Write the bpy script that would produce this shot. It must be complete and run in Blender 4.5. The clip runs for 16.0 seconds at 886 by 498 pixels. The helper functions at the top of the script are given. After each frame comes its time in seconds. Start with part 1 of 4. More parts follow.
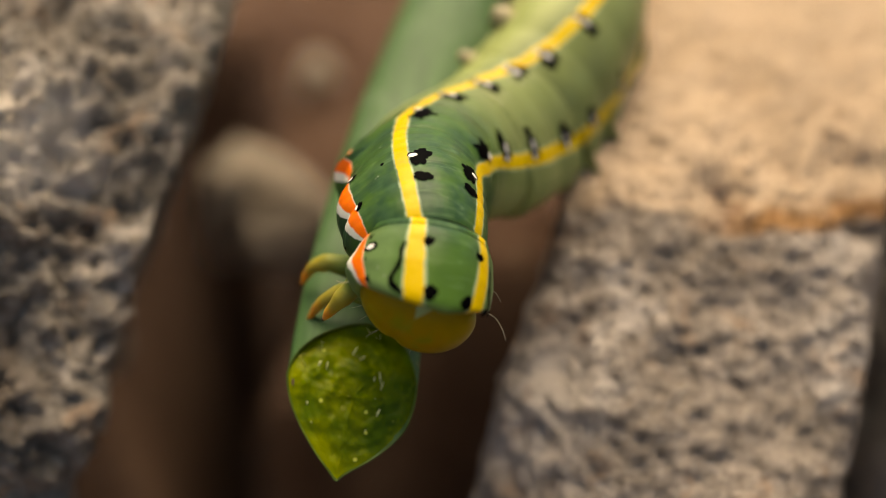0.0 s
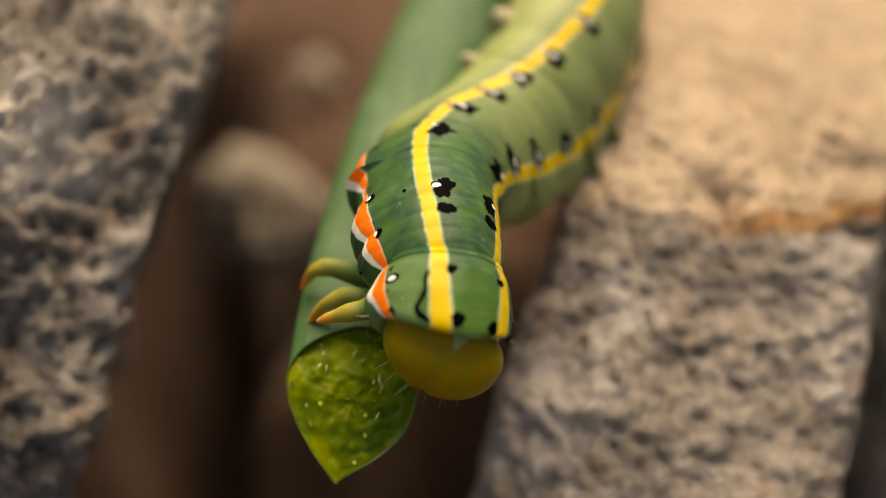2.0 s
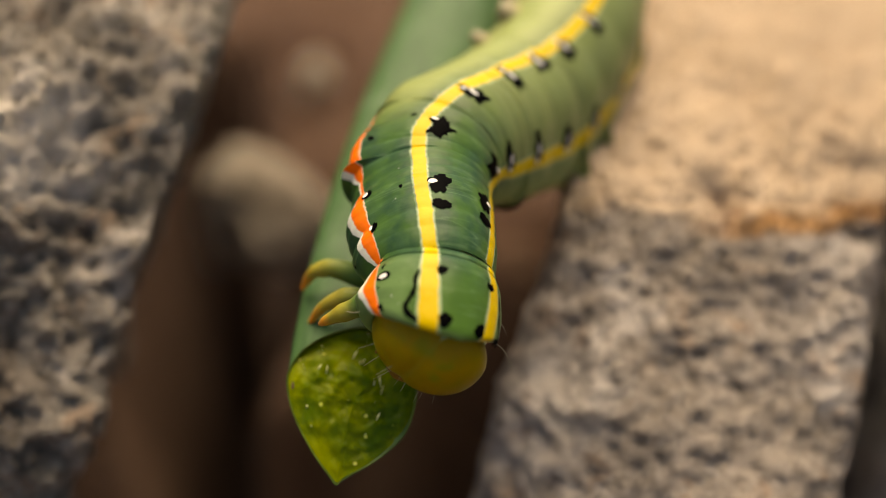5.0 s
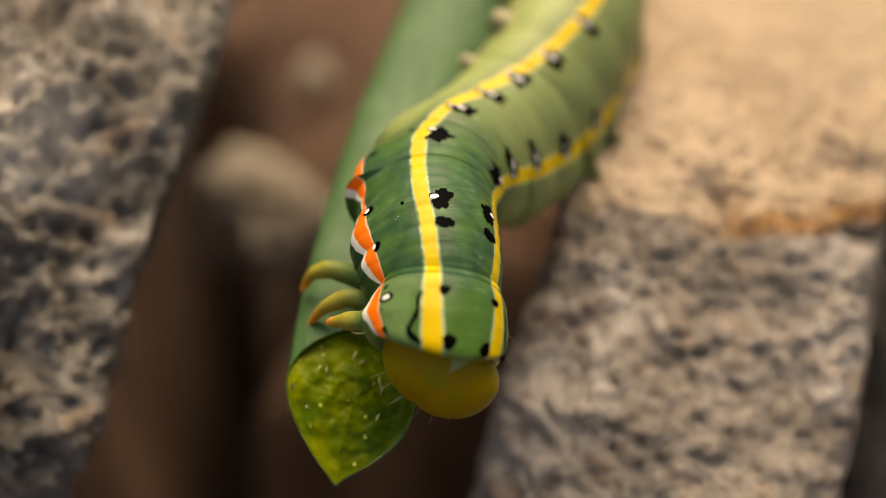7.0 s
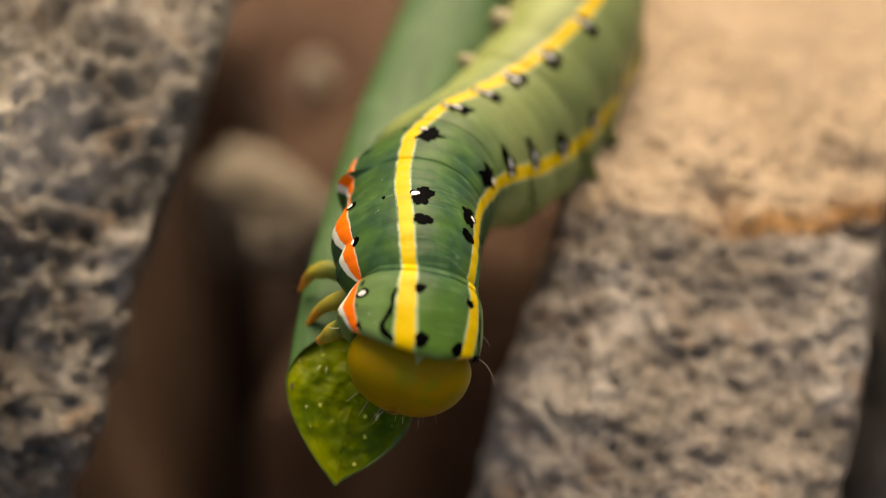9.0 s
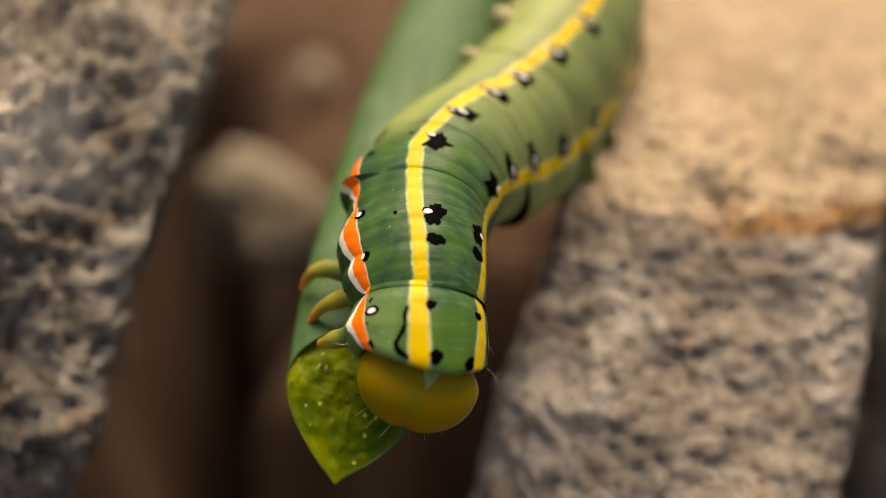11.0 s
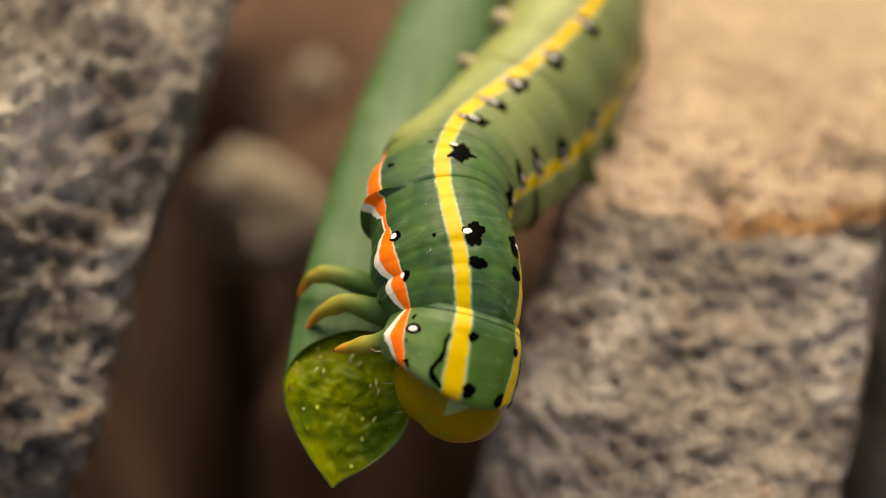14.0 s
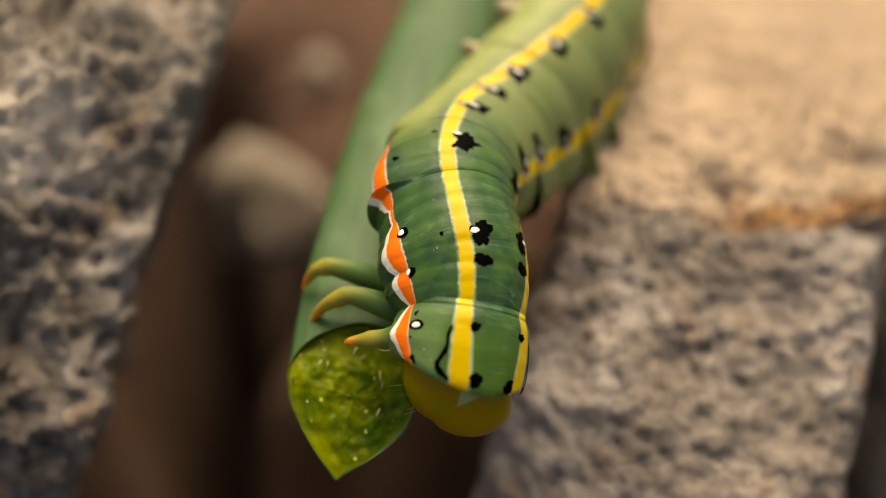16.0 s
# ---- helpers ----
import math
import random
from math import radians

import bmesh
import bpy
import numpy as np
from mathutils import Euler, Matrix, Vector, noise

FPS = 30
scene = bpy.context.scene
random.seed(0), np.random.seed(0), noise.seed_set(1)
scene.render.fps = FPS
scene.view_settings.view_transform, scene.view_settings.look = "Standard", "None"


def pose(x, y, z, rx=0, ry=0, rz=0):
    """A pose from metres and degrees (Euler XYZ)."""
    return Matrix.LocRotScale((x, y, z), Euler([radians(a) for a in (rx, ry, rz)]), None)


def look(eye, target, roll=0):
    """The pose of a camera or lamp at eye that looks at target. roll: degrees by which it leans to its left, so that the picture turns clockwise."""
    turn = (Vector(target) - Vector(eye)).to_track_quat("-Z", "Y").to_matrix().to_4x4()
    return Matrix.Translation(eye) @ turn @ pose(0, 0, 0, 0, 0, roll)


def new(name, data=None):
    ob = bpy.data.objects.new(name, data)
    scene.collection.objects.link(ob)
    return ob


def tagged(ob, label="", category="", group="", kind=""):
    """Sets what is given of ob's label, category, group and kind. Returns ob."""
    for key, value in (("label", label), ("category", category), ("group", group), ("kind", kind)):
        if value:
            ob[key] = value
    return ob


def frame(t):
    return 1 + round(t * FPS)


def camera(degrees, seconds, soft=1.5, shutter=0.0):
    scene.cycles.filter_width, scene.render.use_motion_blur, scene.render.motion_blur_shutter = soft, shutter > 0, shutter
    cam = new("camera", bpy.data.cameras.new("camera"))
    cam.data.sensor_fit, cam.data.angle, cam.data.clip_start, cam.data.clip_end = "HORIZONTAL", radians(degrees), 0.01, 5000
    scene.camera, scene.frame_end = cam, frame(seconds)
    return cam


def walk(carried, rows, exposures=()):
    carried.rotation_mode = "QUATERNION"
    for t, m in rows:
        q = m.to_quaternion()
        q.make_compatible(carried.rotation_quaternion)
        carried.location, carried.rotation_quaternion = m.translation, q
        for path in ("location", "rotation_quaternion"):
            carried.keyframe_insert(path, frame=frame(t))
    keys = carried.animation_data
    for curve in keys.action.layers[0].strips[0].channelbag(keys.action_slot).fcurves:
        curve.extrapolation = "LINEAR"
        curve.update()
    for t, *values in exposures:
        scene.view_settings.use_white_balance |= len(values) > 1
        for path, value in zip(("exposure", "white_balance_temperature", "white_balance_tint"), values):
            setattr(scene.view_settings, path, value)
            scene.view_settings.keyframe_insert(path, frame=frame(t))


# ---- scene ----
def mm(x, y, z, rx=0, ry=0, rz=0):
    """A pose from millimetres and degrees."""
    return pose(x / 1000, y / 1000, z / 1000, rx, ry, rz)


def V(x, y, z):
    return Vector((x, y, z)) / 1000


# ---------------------------------------------------------------- camera
cam = camera(40, 16.0, soft=0.5)
cam.data.dof.use_dof = True
cam.data.dof.focus_distance = 0.0403
cam.data.dof.aperture_fstop = 21
VIEW = look(V(0, -30.64, 58.0), V(0, 0, 32.29))
PAN = [(0, 0.000, 0.000), (0.5, 0.000, 0.031), (1, 0.009, 0.041), (1.5, -0.031, 0.071), (2, -0.041, 0.081), (2.5, -0.041, 0.081), (3, -0.041, 0.101), (3.5, -0.041, 0.101), (4, -0.041, 0.112), (4.2, -0.044, 0.115), (6.3, -0.078, 0.149), (6.5, -0.082, 0.152), (7, -0.082, 0.152), (7.5, -0.082, 0.152), (8, -0.082, 0.152), (8.5, -0.072, 0.152), (9, -0.082, 0.152), (9.2, -0.083, 0.154), (11.3, -0.100, 0.171), (11.5, -0.102, 0.173), (12, -0.102, 0.173), (12.5, -0.102, 0.173), (13, -0.102, 0.173), (13.5, -0.132, 0.173), (14, -0.071, 0.193), (14.5, -0.194, 0.183), (15, -0.031, 0.183), (15.5, -0.214, 0.021), (16, 0.112, -0.132)]
walk(cam, [(t, VIEW @ pose(0, 0, 0, up, left, 0)) for t, left, up in PAN], [(0, 0.64, 7900, 9), (16, 0.64, 7900, 9)])

# ---------------------------------------------------------------- light
SUN_ELEVATION, SUN_TURN = radians(64), radians(2)
world = bpy.data.worlds.new("sky")
scene.world = world
world.use_nodes = True
sky = world.node_tree.nodes.new("ShaderNodeTexSky")
sky.sky_type, sky.sun_disc = "NISHITA", False
sky.air_density, sky.dust_density, sky.ozone_density = 0.8, 3.0, 0.3
sky.sun_elevation, sky.sun_rotation = SUN_ELEVATION, SUN_TURN
backdrop = world.node_tree.nodes["Background"]
backdrop.inputs["Strength"].default_value = 0.12
world.node_tree.links.new(sky.outputs[0], backdrop.inputs["Color"])
sun_data = bpy.data.lights.new("sun", "SUN")
sun_data.energy, sun_data.angle, sun_data.color = 3.9, radians(60), (1.0, 0.86, 0.68)
sun = new("sun", sun_data)
toward = Vector((math.sin(SUN_TURN) * math.cos(SUN_ELEVATION), math.cos(SUN_TURN) * math.cos(SUN_ELEVATION), math.sin(SUN_ELEVATION)))
sun.matrix_world = look(toward * 2, (0, 0, 0))


# ---------------------------------------------------------------- materials
class Nodes:
    """Small helper to write node trees."""

    def __init__(self, name, rough=0.6, **sockets):
        self.mat = bpy.data.materials.new(name)
        self.mat.use_nodes = True
        self.tree = self.mat.node_tree
        self.bsdf = self.tree.nodes["Principled BSDF"]
        self.bsdf.inputs["Roughness"].default_value = rough
        for key, value in sockets.items():
            self.bsdf.inputs[key.replace("_", " ")].default_value = value

    def put(self, socket, value):
        if hasattr(value, "is_output"):
            self.tree.links.new(value, socket)
        elif isinstance(value, (tuple, list)) and len(value) == 3 and socket.type == "RGBA":
            socket.default_value = (*value, 1)
        else:
            socket.default_value = value

    def coord(self, kind="Object", scale=1.0):
        c = self.tree.nodes.new("ShaderNodeTexCoord").outputs[kind]
        return self.scaled(c, scale)

    def uv(self, layer, scale=1.0):
        n = self.tree.nodes.new("ShaderNodeUVMap")
        n.uv_map = layer
        return self.scaled(n.outputs[0], scale)

    def scaled(self, vector, scale):
        m = self.tree.nodes.new("ShaderNodeMapping")
        m.inputs["Scale"].default_value = scale if isinstance(scale, tuple) else (scale,) * 3
        self.tree.links.new(vector, m.inputs["Vector"])
        return m.outputs[0]

    def noise(self, vector, scale, detail=5, rough=0.6, distortion=0.0):
        n = self.tree.nodes.new("ShaderNodeTexNoise")
        for key, value in (("Scale", scale), ("Detail", detail), ("Roughness", rough), ("Distortion", distortion)):
            n.inputs[key].default_value = value
        self.put(n.inputs["Vector"], vector)
        return n.outputs["Fac"]

    def cells(self, vector, scale, feature="F1"):
        n = self.tree.nodes.new("ShaderNodeTexVoronoi")
        n.feature = feature
        n.inputs["Scale"].default_value = scale
        self.put(n.inputs["Vector"], vector)
        return n.outputs["Distance"]

    def math(self, operation, a, b=0.0, c=0.0):
        n = self.tree.nodes.new("ShaderNodeMath")
        n.operation = operation
        for socket, value in zip(n.inputs, (a, b, c)):
            self.put(socket, value)
        return n.outputs[0]

    def ramp(self, value, low, high, a=0.0, b=1.0):
        n = self.tree.nodes.new("ShaderNodeMapRange")
        n.interpolation_type = "SMOOTHSTEP"
        for socket, v in zip(n.inputs, (value, low, high, a, b)):
            self.put(socket, v)
        return n.outputs[0]

    def mix(self, fac, a, b):
        n = self.tree.nodes.new("ShaderNodeMix")
        n.data_type = "RGBA"
        for socket, v in zip((n.inputs["Factor"], n.inputs["A"], n.inputs["B"]), (fac, None, None)):
            if v is not None:
                self.put(socket, v)
        self.put(n.inputs[6], a)
        self.put(n.inputs[7], b)
        return n.outputs[2]

    def split(self, vector):
        n = self.tree.nodes.new("ShaderNodeSeparateXYZ")
        self.tree.links.new(vector, n.inputs[0])
        return n.outputs

    def bump(self, height, strength, distance):
        n = self.tree.nodes.new("ShaderNodeBump")
        n.inputs["Strength"].default_value, n.inputs["Distance"].default_value = strength, distance
        self.tree.links.new(height, n.inputs["Height"])
        self.tree.links.new(n.outputs[0], self.bsdf.inputs["Normal"])

    def colour(self, value):
        self.put(self.bsdf.inputs["Base Color"], value)
        return self

    def soft_flesh(self, weight, radius, scale):
        self.bsdf.inputs["Subsurface Weight"].default_value = weight
        self.bsdf.inputs["Subsurface Radius"].default_value = radius
        self.bsdf.inputs["Subsurface Scale"].default_value = scale
        return self


def skin_material():
    """Larva skin: green with yellow and orange lines. Map 'marks' holds the distance from the middle of the
    two lines in half widths, map 'skin' the way round and along the body in millimetres."""
    n = Nodes("larva_skin", 0.34, Specular_IOR_Level=0.16)
    skin = n.uv("skin")
    yellow, orange, _ = n.split(n.uv("marks"))
    round_, along, _ = n.split(skin)
    ragged = n.math("MULTIPLY_ADD", n.noise(skin, 3.2, 3, 0.6), 1.1, -0.55)
    fine = n.noise(n.uv("skin", (0.8, 1.0, 1.0)), 1.8, 3)
    broad = n.noise(skin, 0.8, 3)
    green = n.mix(n.ramp(broad, 0.35, 0.68), (0.018, 0.053, 0.021), (0.041, 0.098, 0.017))
    green = n.mix(n.math("MULTIPLY", n.ramp(fine, 0.45, 0.75), 0.22), green, (0.080, 0.165, 0.070))
    green = n.mix(n.math("MULTIPLY", n.ramp(along, -3.0, -1.6), 0.7), green, (0.052, 0.116, 0.012))
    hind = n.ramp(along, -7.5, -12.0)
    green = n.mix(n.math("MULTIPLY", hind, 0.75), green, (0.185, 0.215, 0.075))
    crease = n.math("ABSOLUTE", n.math("ADD", n.noise(n.uv("skin", (0.09, 1.0, 1.0)), 1.7, 2, 0.5, 0.1), -0.5))
    green = n.mix(n.math("MULTIPLY", n.ramp(crease, 0.016, 0.0), n.ramp(fine, 0.35, 0.6, 0.05, 0.3)), green, (0.13, 0.22, 0.10))
    green = n.mix(n.math("MULTIPLY", n.ramp(along, -0.42, -0.12), 0.6), green, (0.17, 0.25, 0.09))
    pale_side = n.math("MULTIPLY", n.ramp(n.math("ABSOLUTE", round_), 1.55, 2.1), n.ramp(along, -2.95, -2.6))
    green = n.mix(n.math("MULTIPLY", pale_side, 0.6), green, (0.125, 0.200, 0.072))
    # paler lower hind flank, its colour raised for light bounced off the rock
    flank_bounce = n.math("MULTIPLY", n.ramp(n.math("ABSOLUTE", round_), 1.9, 2.7), n.ramp(along, -8.2, -10.0))
    green = n.mix(n.math("MULTIPLY", flank_bounce, 0.75), green, (0.27, 0.31, 0.10))
    d = n.math("ABSOLUTE", n.math("ADD", yellow, n.math("MULTIPLY", ragged, 0.38)))
    colour = n.mix(n.math("MULTIPLY", n.ramp(d, 1.4, 1.08), n.ramp(fine, 0.3, 0.65, 0.25, 0.95)), green, (0.34, 0.42, 0.24))
    colour = n.mix(n.ramp(d, 1.08, 0.86), colour, n.mix(n.ramp(broad, 0.3, 0.7), (0.51, 0.335, 0.002), (0.55, 0.390, 0.003)))
    faded = n.ramp(along, -8.75, -9.25)
    o = n.math("ADD", orange, n.math("MULTIPLY", ragged, 0.5))
    edge = n.math("ABSOLUTE", n.math("ADD", o, -0.50))
    colour = n.mix(n.ramp(edge, 1.6, 1.35), colour, n.mix(faded, (0.74, 0.73, 0.60), n.mix(hind, (0.13, 0.19, 0.045), (0.22, 0.245, 0.09))))
    colour = n.mix(n.ramp(n.math("ABSOLUTE", o), 1.05, 0.75), colour, n.mix(faded, (0.82, 0.15, 0.006), n.mix(hind, (0.12, 0.18, 0.04), (0.25, 0.24, 0.08))))
    n.colour(colour)
    wrinkle = n.noise(n.uv("skin", (0.7, 1.0, 1.0)), 1.3, 2)
    n.bump(n.math("ADD", wrinkle, n.math("MULTIPLY", n.noise(skin, 14, 2), 0.10)), 0.3, 0.00016)
    return n.mat


def plain(name, colour, rough=0.5, variation=0.25, scale=900.0, bump=0.0, gloss=0.5):
    n = Nodes(name, rough, Specular_IOR_Level=gloss)
    p = n.coord("Object")
    dark = tuple(c * (1 - variation) for c in colour)
    n.colour(n.mix(n.ramp(n.noise(p, scale), 0.3, 0.7), dark, colour))
    if bump:
        n.bump(n.noise(p, scale * 2), bump, 0.0001)
    return n.mat


def head_material():
    n = Nodes("head_capsule", 0.3, Specular_IOR_Level=0.07)
    p = n.coord("Object")
    x, y, z = n.split(p)
    base = n.mix(n.ramp(n.noise(p, 500, 3), 0.3, 0.7), (0.210, 0.155, 0.003), (0.280, 0.172, 0.003))
    base = n.mix(n.ramp(n.noise(p, 1100, 2), 0.52, 0.75), base, (0.20, 0.185, 0.006))
    seam = n.ramp(n.math("ABSOLUTE", n.math("ADD", x, n.math("MULTIPLY_ADD", n.noise(p, 900), 0.0002, -0.0001))), 0.00011, 0.00003)
    base = n.mix(n.math("MULTIPLY", seam, 0.2), base, (0.26, 0.23, 0.03))
    wedge = n.ramp(n.math("MULTIPLY_ADD", z, 0.5, n.math("ABSOLUTE", x)), 0.00024, 0.00016)
    base = n.mix(n.math("MULTIPLY", wedge, n.ramp(y, 0.0004, 0.0008)), base, (0.27, 0.33, 0.13))
    n.colour(base).soft_flesh(0.45, (1.0, 0.6, 0.15), 0.0007)
    n.bump(n.noise(p, 2600, 3), 0.2, 0.00006)
    return n.mat


def leg_material():
    n = Nodes("leg_cuticle", 0.42, Specular_IOR_Level=0.14)
    _, along, _ = n.split(n.uv("skin"))
    p = n.coord("Object")
    c = n.mix(n.ramp(along, 0.15, 0.55), (0.065, 0.135, 0.034), (0.260, 0.225, 0.030))
    c = n.mix(n.ramp(n.math("ADD", along, n.math("MULTIPLY", n.noise(p, 1500), 0.2)), 0.7, 0.98), c, (0.44, 0.20, 0.020))
    n.colour(c).soft_flesh(0.7, (1.0, 0.8, 0.3), 0.0005)
    n.bump(n.noise(p, 2600, 3), 0.35, 0.00008)
    return n.mat


def stem_material():
    n = Nodes("stem_skin", 0.5, Specular_IOR_Level=0.25)
    p = n.coord("Object")
    uv = n.uv("skin", (1.0, 0.12, 1.0))
    c = n.mix(n.ramp(n.noise(uv, 2.0, 5), 0.3, 0.7), (0.030, 0.074, 0.020), (0.052, 0.116, 0.034))
    c = n.mix(n.math("MULTIPLY", n.ramp(n.noise(p, 420, 6), 0.48, 0.72), 0.55), c, (0.105, 0.165, 0.085))
    c = n.mix(n.ramp(n.noise(p, 190, 4, 0.7), 0.70, 0.78), c, (0.38, 0.27, 0.09))
    n.colour(c).soft_flesh(0.15, (0.5, 1.0, 0.3), 0.0005)
    n.bump(n.math("ADD", n.noise(uv, 9, 4), n.math("MULTIPLY", n.noise(p, 3000, 2), 0.4)), 0.3, 0.00012)
    return n.mat


def flesh_material():
    n = Nodes("cut_flesh", 0.3, Specular_IOR_Level=0.05, Coat_Weight=0.04, Coat_Roughness=0.08)
    p = n.coord("Object")
    rim, _, _ = n.split(n.uv("skin"))
    c = n.mix(n.ramp(n.noise(p, 520, 4, 0.6), 0.34, 0.68), (0.056, 0.096, 0.0006), (0.190, 0.215, 0.0004))
    c = n.mix(n.math("MULTIPLY", n.ramp(n.noise(p, 1300, 5, 0.7), 0.52, 0.72), 0.45), c, (0.36, 0.39, 0.006))
    c = n.mix(n.math("MULTIPLY", n.ramp(rim, 0.86, 0.95), n.ramp(n.noise(p, 330, 3), 0.45, 0.6)), c, (0.13, 0.20, 0.006))
    c = n.mix(n.math("MULTIPLY", n.ramp(n.noise(p, 210, 2), 0.46, 0.64), 0.55), c, (0.020, 0.055, 0.001))
    c = n.mix(n.ramp(n.cells(p, 1250), 0.12, 0.05), c, (0.56, 0.58, 0.10))
    c = n.mix(n.ramp(n.noise(p, 260, 3), 0.66, 0.74), c, (0.38, 0.33, 0.05))
    n.colour(c).soft_flesh(0.4, (0.6, 1.0, 0.15), 0.0008)
    n.bump(n.math("ADD", n.noise(p, 1300, 6, 0.7), n.math("MULTIPLY", n.cells(p, 1700), -0.5)), 0.45, 0.0002)
    return n.mat


def rock_material(name, low, high, pale, stain, stain_top, tint=(0.47, 0.30, 0.18), bright_patch=None):
    """Weathered stone; stain_top colours the weathered upper surface."""
    n = Nodes(name, 0.9)
    p = n.coord("Object")
    c = n.mix(n.ramp(n.noise(p, 260, 8, 0.72), 0.34, 0.66), low, high)
    c = n.mix(n.ramp(n.noise(p, 120, 7, 0.7, 0.4), 0.50, 0.64), c, pale)
    grain = n.noise(p, 2400, 5, 0.7)
    c = n.mix(n.math("MULTIPLY", n.ramp(grain, 0.50, 0.38), 0.4), c, tuple(0.5 * v for v in low))
    c = n.mix(n.math("MULTIPLY", n.ramp(n.noise(p, 430, 4), 0.54, 0.68), 0.6), c, tint)
    c = n.mix(n.math("MULTIPLY", n.ramp(grain, 0.52, 0.66), 0.4), c, pale)
    c = n.mix(n.math("MULTIPLY", n.ramp(n.noise(p, 75, 5, 0.6), 0.56, 0.72), 0.6), c, stain)
    if bright_patch:  # a pale broken-edged patch that paints a lit facet bright: its middle and radius
        x, y, z = n.split(p)
        away = [n.math("POWER", n.math("ABSOLUTE", n.math("ADD", v, -0.001 * at)), 2.0) for v, at in zip((x, y, z), bright_patch)]
        away = n.math("SQRT", n.math("ADD", n.math("ADD", away[0], away[1]), away[2]))
        away = n.math("ADD", away, n.math("MULTIPLY_ADD", n.noise(p, 420, 6, 0.7), 0.006, -0.003))
        c = n.mix(n.math("MULTIPLY", n.ramp(away, 0.001 * bright_patch[3], 0.00045 * bright_patch[3]), 0.8), c, pale)
    if stain_top:
        px, py, pz = n.split(p)
        height = n.math("ADD", n.math("MULTIPLY_ADD", pz, 0.9, n.math("MULTIPLY", py, 0.5)), n.math("MULTIPLY_ADD", n.noise(p, 110, 6, 0.65), 0.0034, -0.0017))
        rust = n.mix(n.ramp(n.noise(p, 330, 5), 0.4, 0.62), (0.28, 0.12, 0.035), (0.50, 0.26, 0.09))
        c = n.mix(n.math("MULTIPLY", n.ramp(height, 0.0080, 0.0086), n.ramp(px, -0.008, -0.004)), c, rust)
        c = n.mix(n.ramp(height, 0.0087, 0.0096), c, n.mix(n.ramp(n.noise(p, 160, 6), 0.35, 0.7), stain_top, tuple(min(1, 1.2 * v) for v in stain_top)))
    n.colour(c)
    n.bump(n.math("ADD", n.noise(p, 800, 8, 0.7), n.math("MULTIPLY", n.noise(p, 1900, 4), 0.5)), 1.0, 0.0016)
    return n.mat


def soil_material():
    n = Nodes("soil", 0.95)
    p = n.coord("Object")
    c = n.mix(n.ramp(n.noise(p, 45, 7, 0.65), 0.33, 0.68), (0.066, 0.027, 0.010), (0.162, 0.090, 0.053))
    c = n.mix(n.ramp(n.noise(p, 140, 6, 0.7), 0.60, 0.74), c, (0.31, 0.20, 0.125))
    c = n.mix(n.ramp(n.noise(p, 0.9, 4), 0.45, 0.7), c, (0.14, 0.078, 0.038))
    n.colour(c)
    n.bump(n.noise(p, 320, 8, 0.75), 1.0, 0.0015)
    return n.mat


SKIN, HEAD_SHELL, LEG_SKIN = skin_material(), head_material(), leg_material()
BLACK = plain("black_pigment", (0.0008, 0.0008, 0.0008), 0.5, 0.4, gloss=0.012)
WHITE = plain("white_pigment", (0.78, 0.76, 0.70), 0.25, 0.12)
PALE = plain("grey_white_pigment", (0.45, 0.45, 0.42), 0.3, 0.15)
BRISTLE = plain("pale_bristle", (0.42, 0.38, 0.26), 0.35, 0.2)
PROLEG = plain("proleg_skin", (0.40, 0.34, 0.17), 0.45, 0.6)
CLAW = plain("dark_claw", (0.05, 0.018, 0.008), 0.25, 0.4)
MOUTH = plain("mouth_cuticle", (0.24, 0.13, 0.015), 0.35, 0.5, gloss=0.2)
MEMBRANE = plain("neck_membrane", (0.24, 0.30, 0.12), 0.25, 0.25)
STEM_SKIN, FLESH = stem_material(), flesh_material()
RIM = plain("cut_rim", (0.10, 0.155, 0.02), 0.4, 0.7, 500, 0.4, 0.2)
FIBRE = plain("pale_fibre", (0.58, 0.60, 0.25), 0.3, 0.3)
SCAR = plain("brown_scar", (0.10, 0.055, 0.015), 0.6, 0.4)
ROCK_GREY = rock_material("grey_brown_stone", (0.31, 0.256, 0.205), (0.46, 0.385, 0.315), (0.68, 0.605, 0.53), (0.32, 0.225, 0.15), (0.72, 0.54, 0.362))
ROCK_DARK = rock_material("dark_grey_stone", (0.125, 0.108, 0.088), (0.45, 0.39, 0.32), (0.84, 0.75, 0.64), (0.24, 0.155, 0.09), None, bright_patch=(9.3, -9.8, 18.3, 3.6))
SOIL = soil_material()
PEBBLE = rock_material("pale_pebble_stone", (0.50, 0.42, 0.32), (0.66, 0.57, 0.44), (0.74, 0.65, 0.51), (0.38, 0.29, 0.19), None)


# ---------------------------------------------------------------- mesh helpers
def mesh_of(name, verts, faces, material, uvs=None, smooth=True):
    data = bpy.data.meshes.new(name)
    data.from_pydata([tuple(v) for v in verts], [], faces)
    data.materials.append(material)
    if smooth:
        data.shade_smooth()
    for layer, values in (uvs or {}).items():
        uv = data.uv_layers.new(name=layer)
        corner = np.empty(len(data.loops), dtype=np.int32)
        data.loops.foreach_get("vertex_index", corner)
        uv.data.foreach_set("uv", np.asarray(values, dtype=np.float32)[corner].ravel())
    data.validate()
    return data


def part(name, data, parent, label="", m=None):
    """Links a mesh as one part under a thing or under another part."""
    ob = new(name, data)
    ob.parent = parent
    if m is not None:
        ob.matrix_basis = m
    return tagged(ob, label)


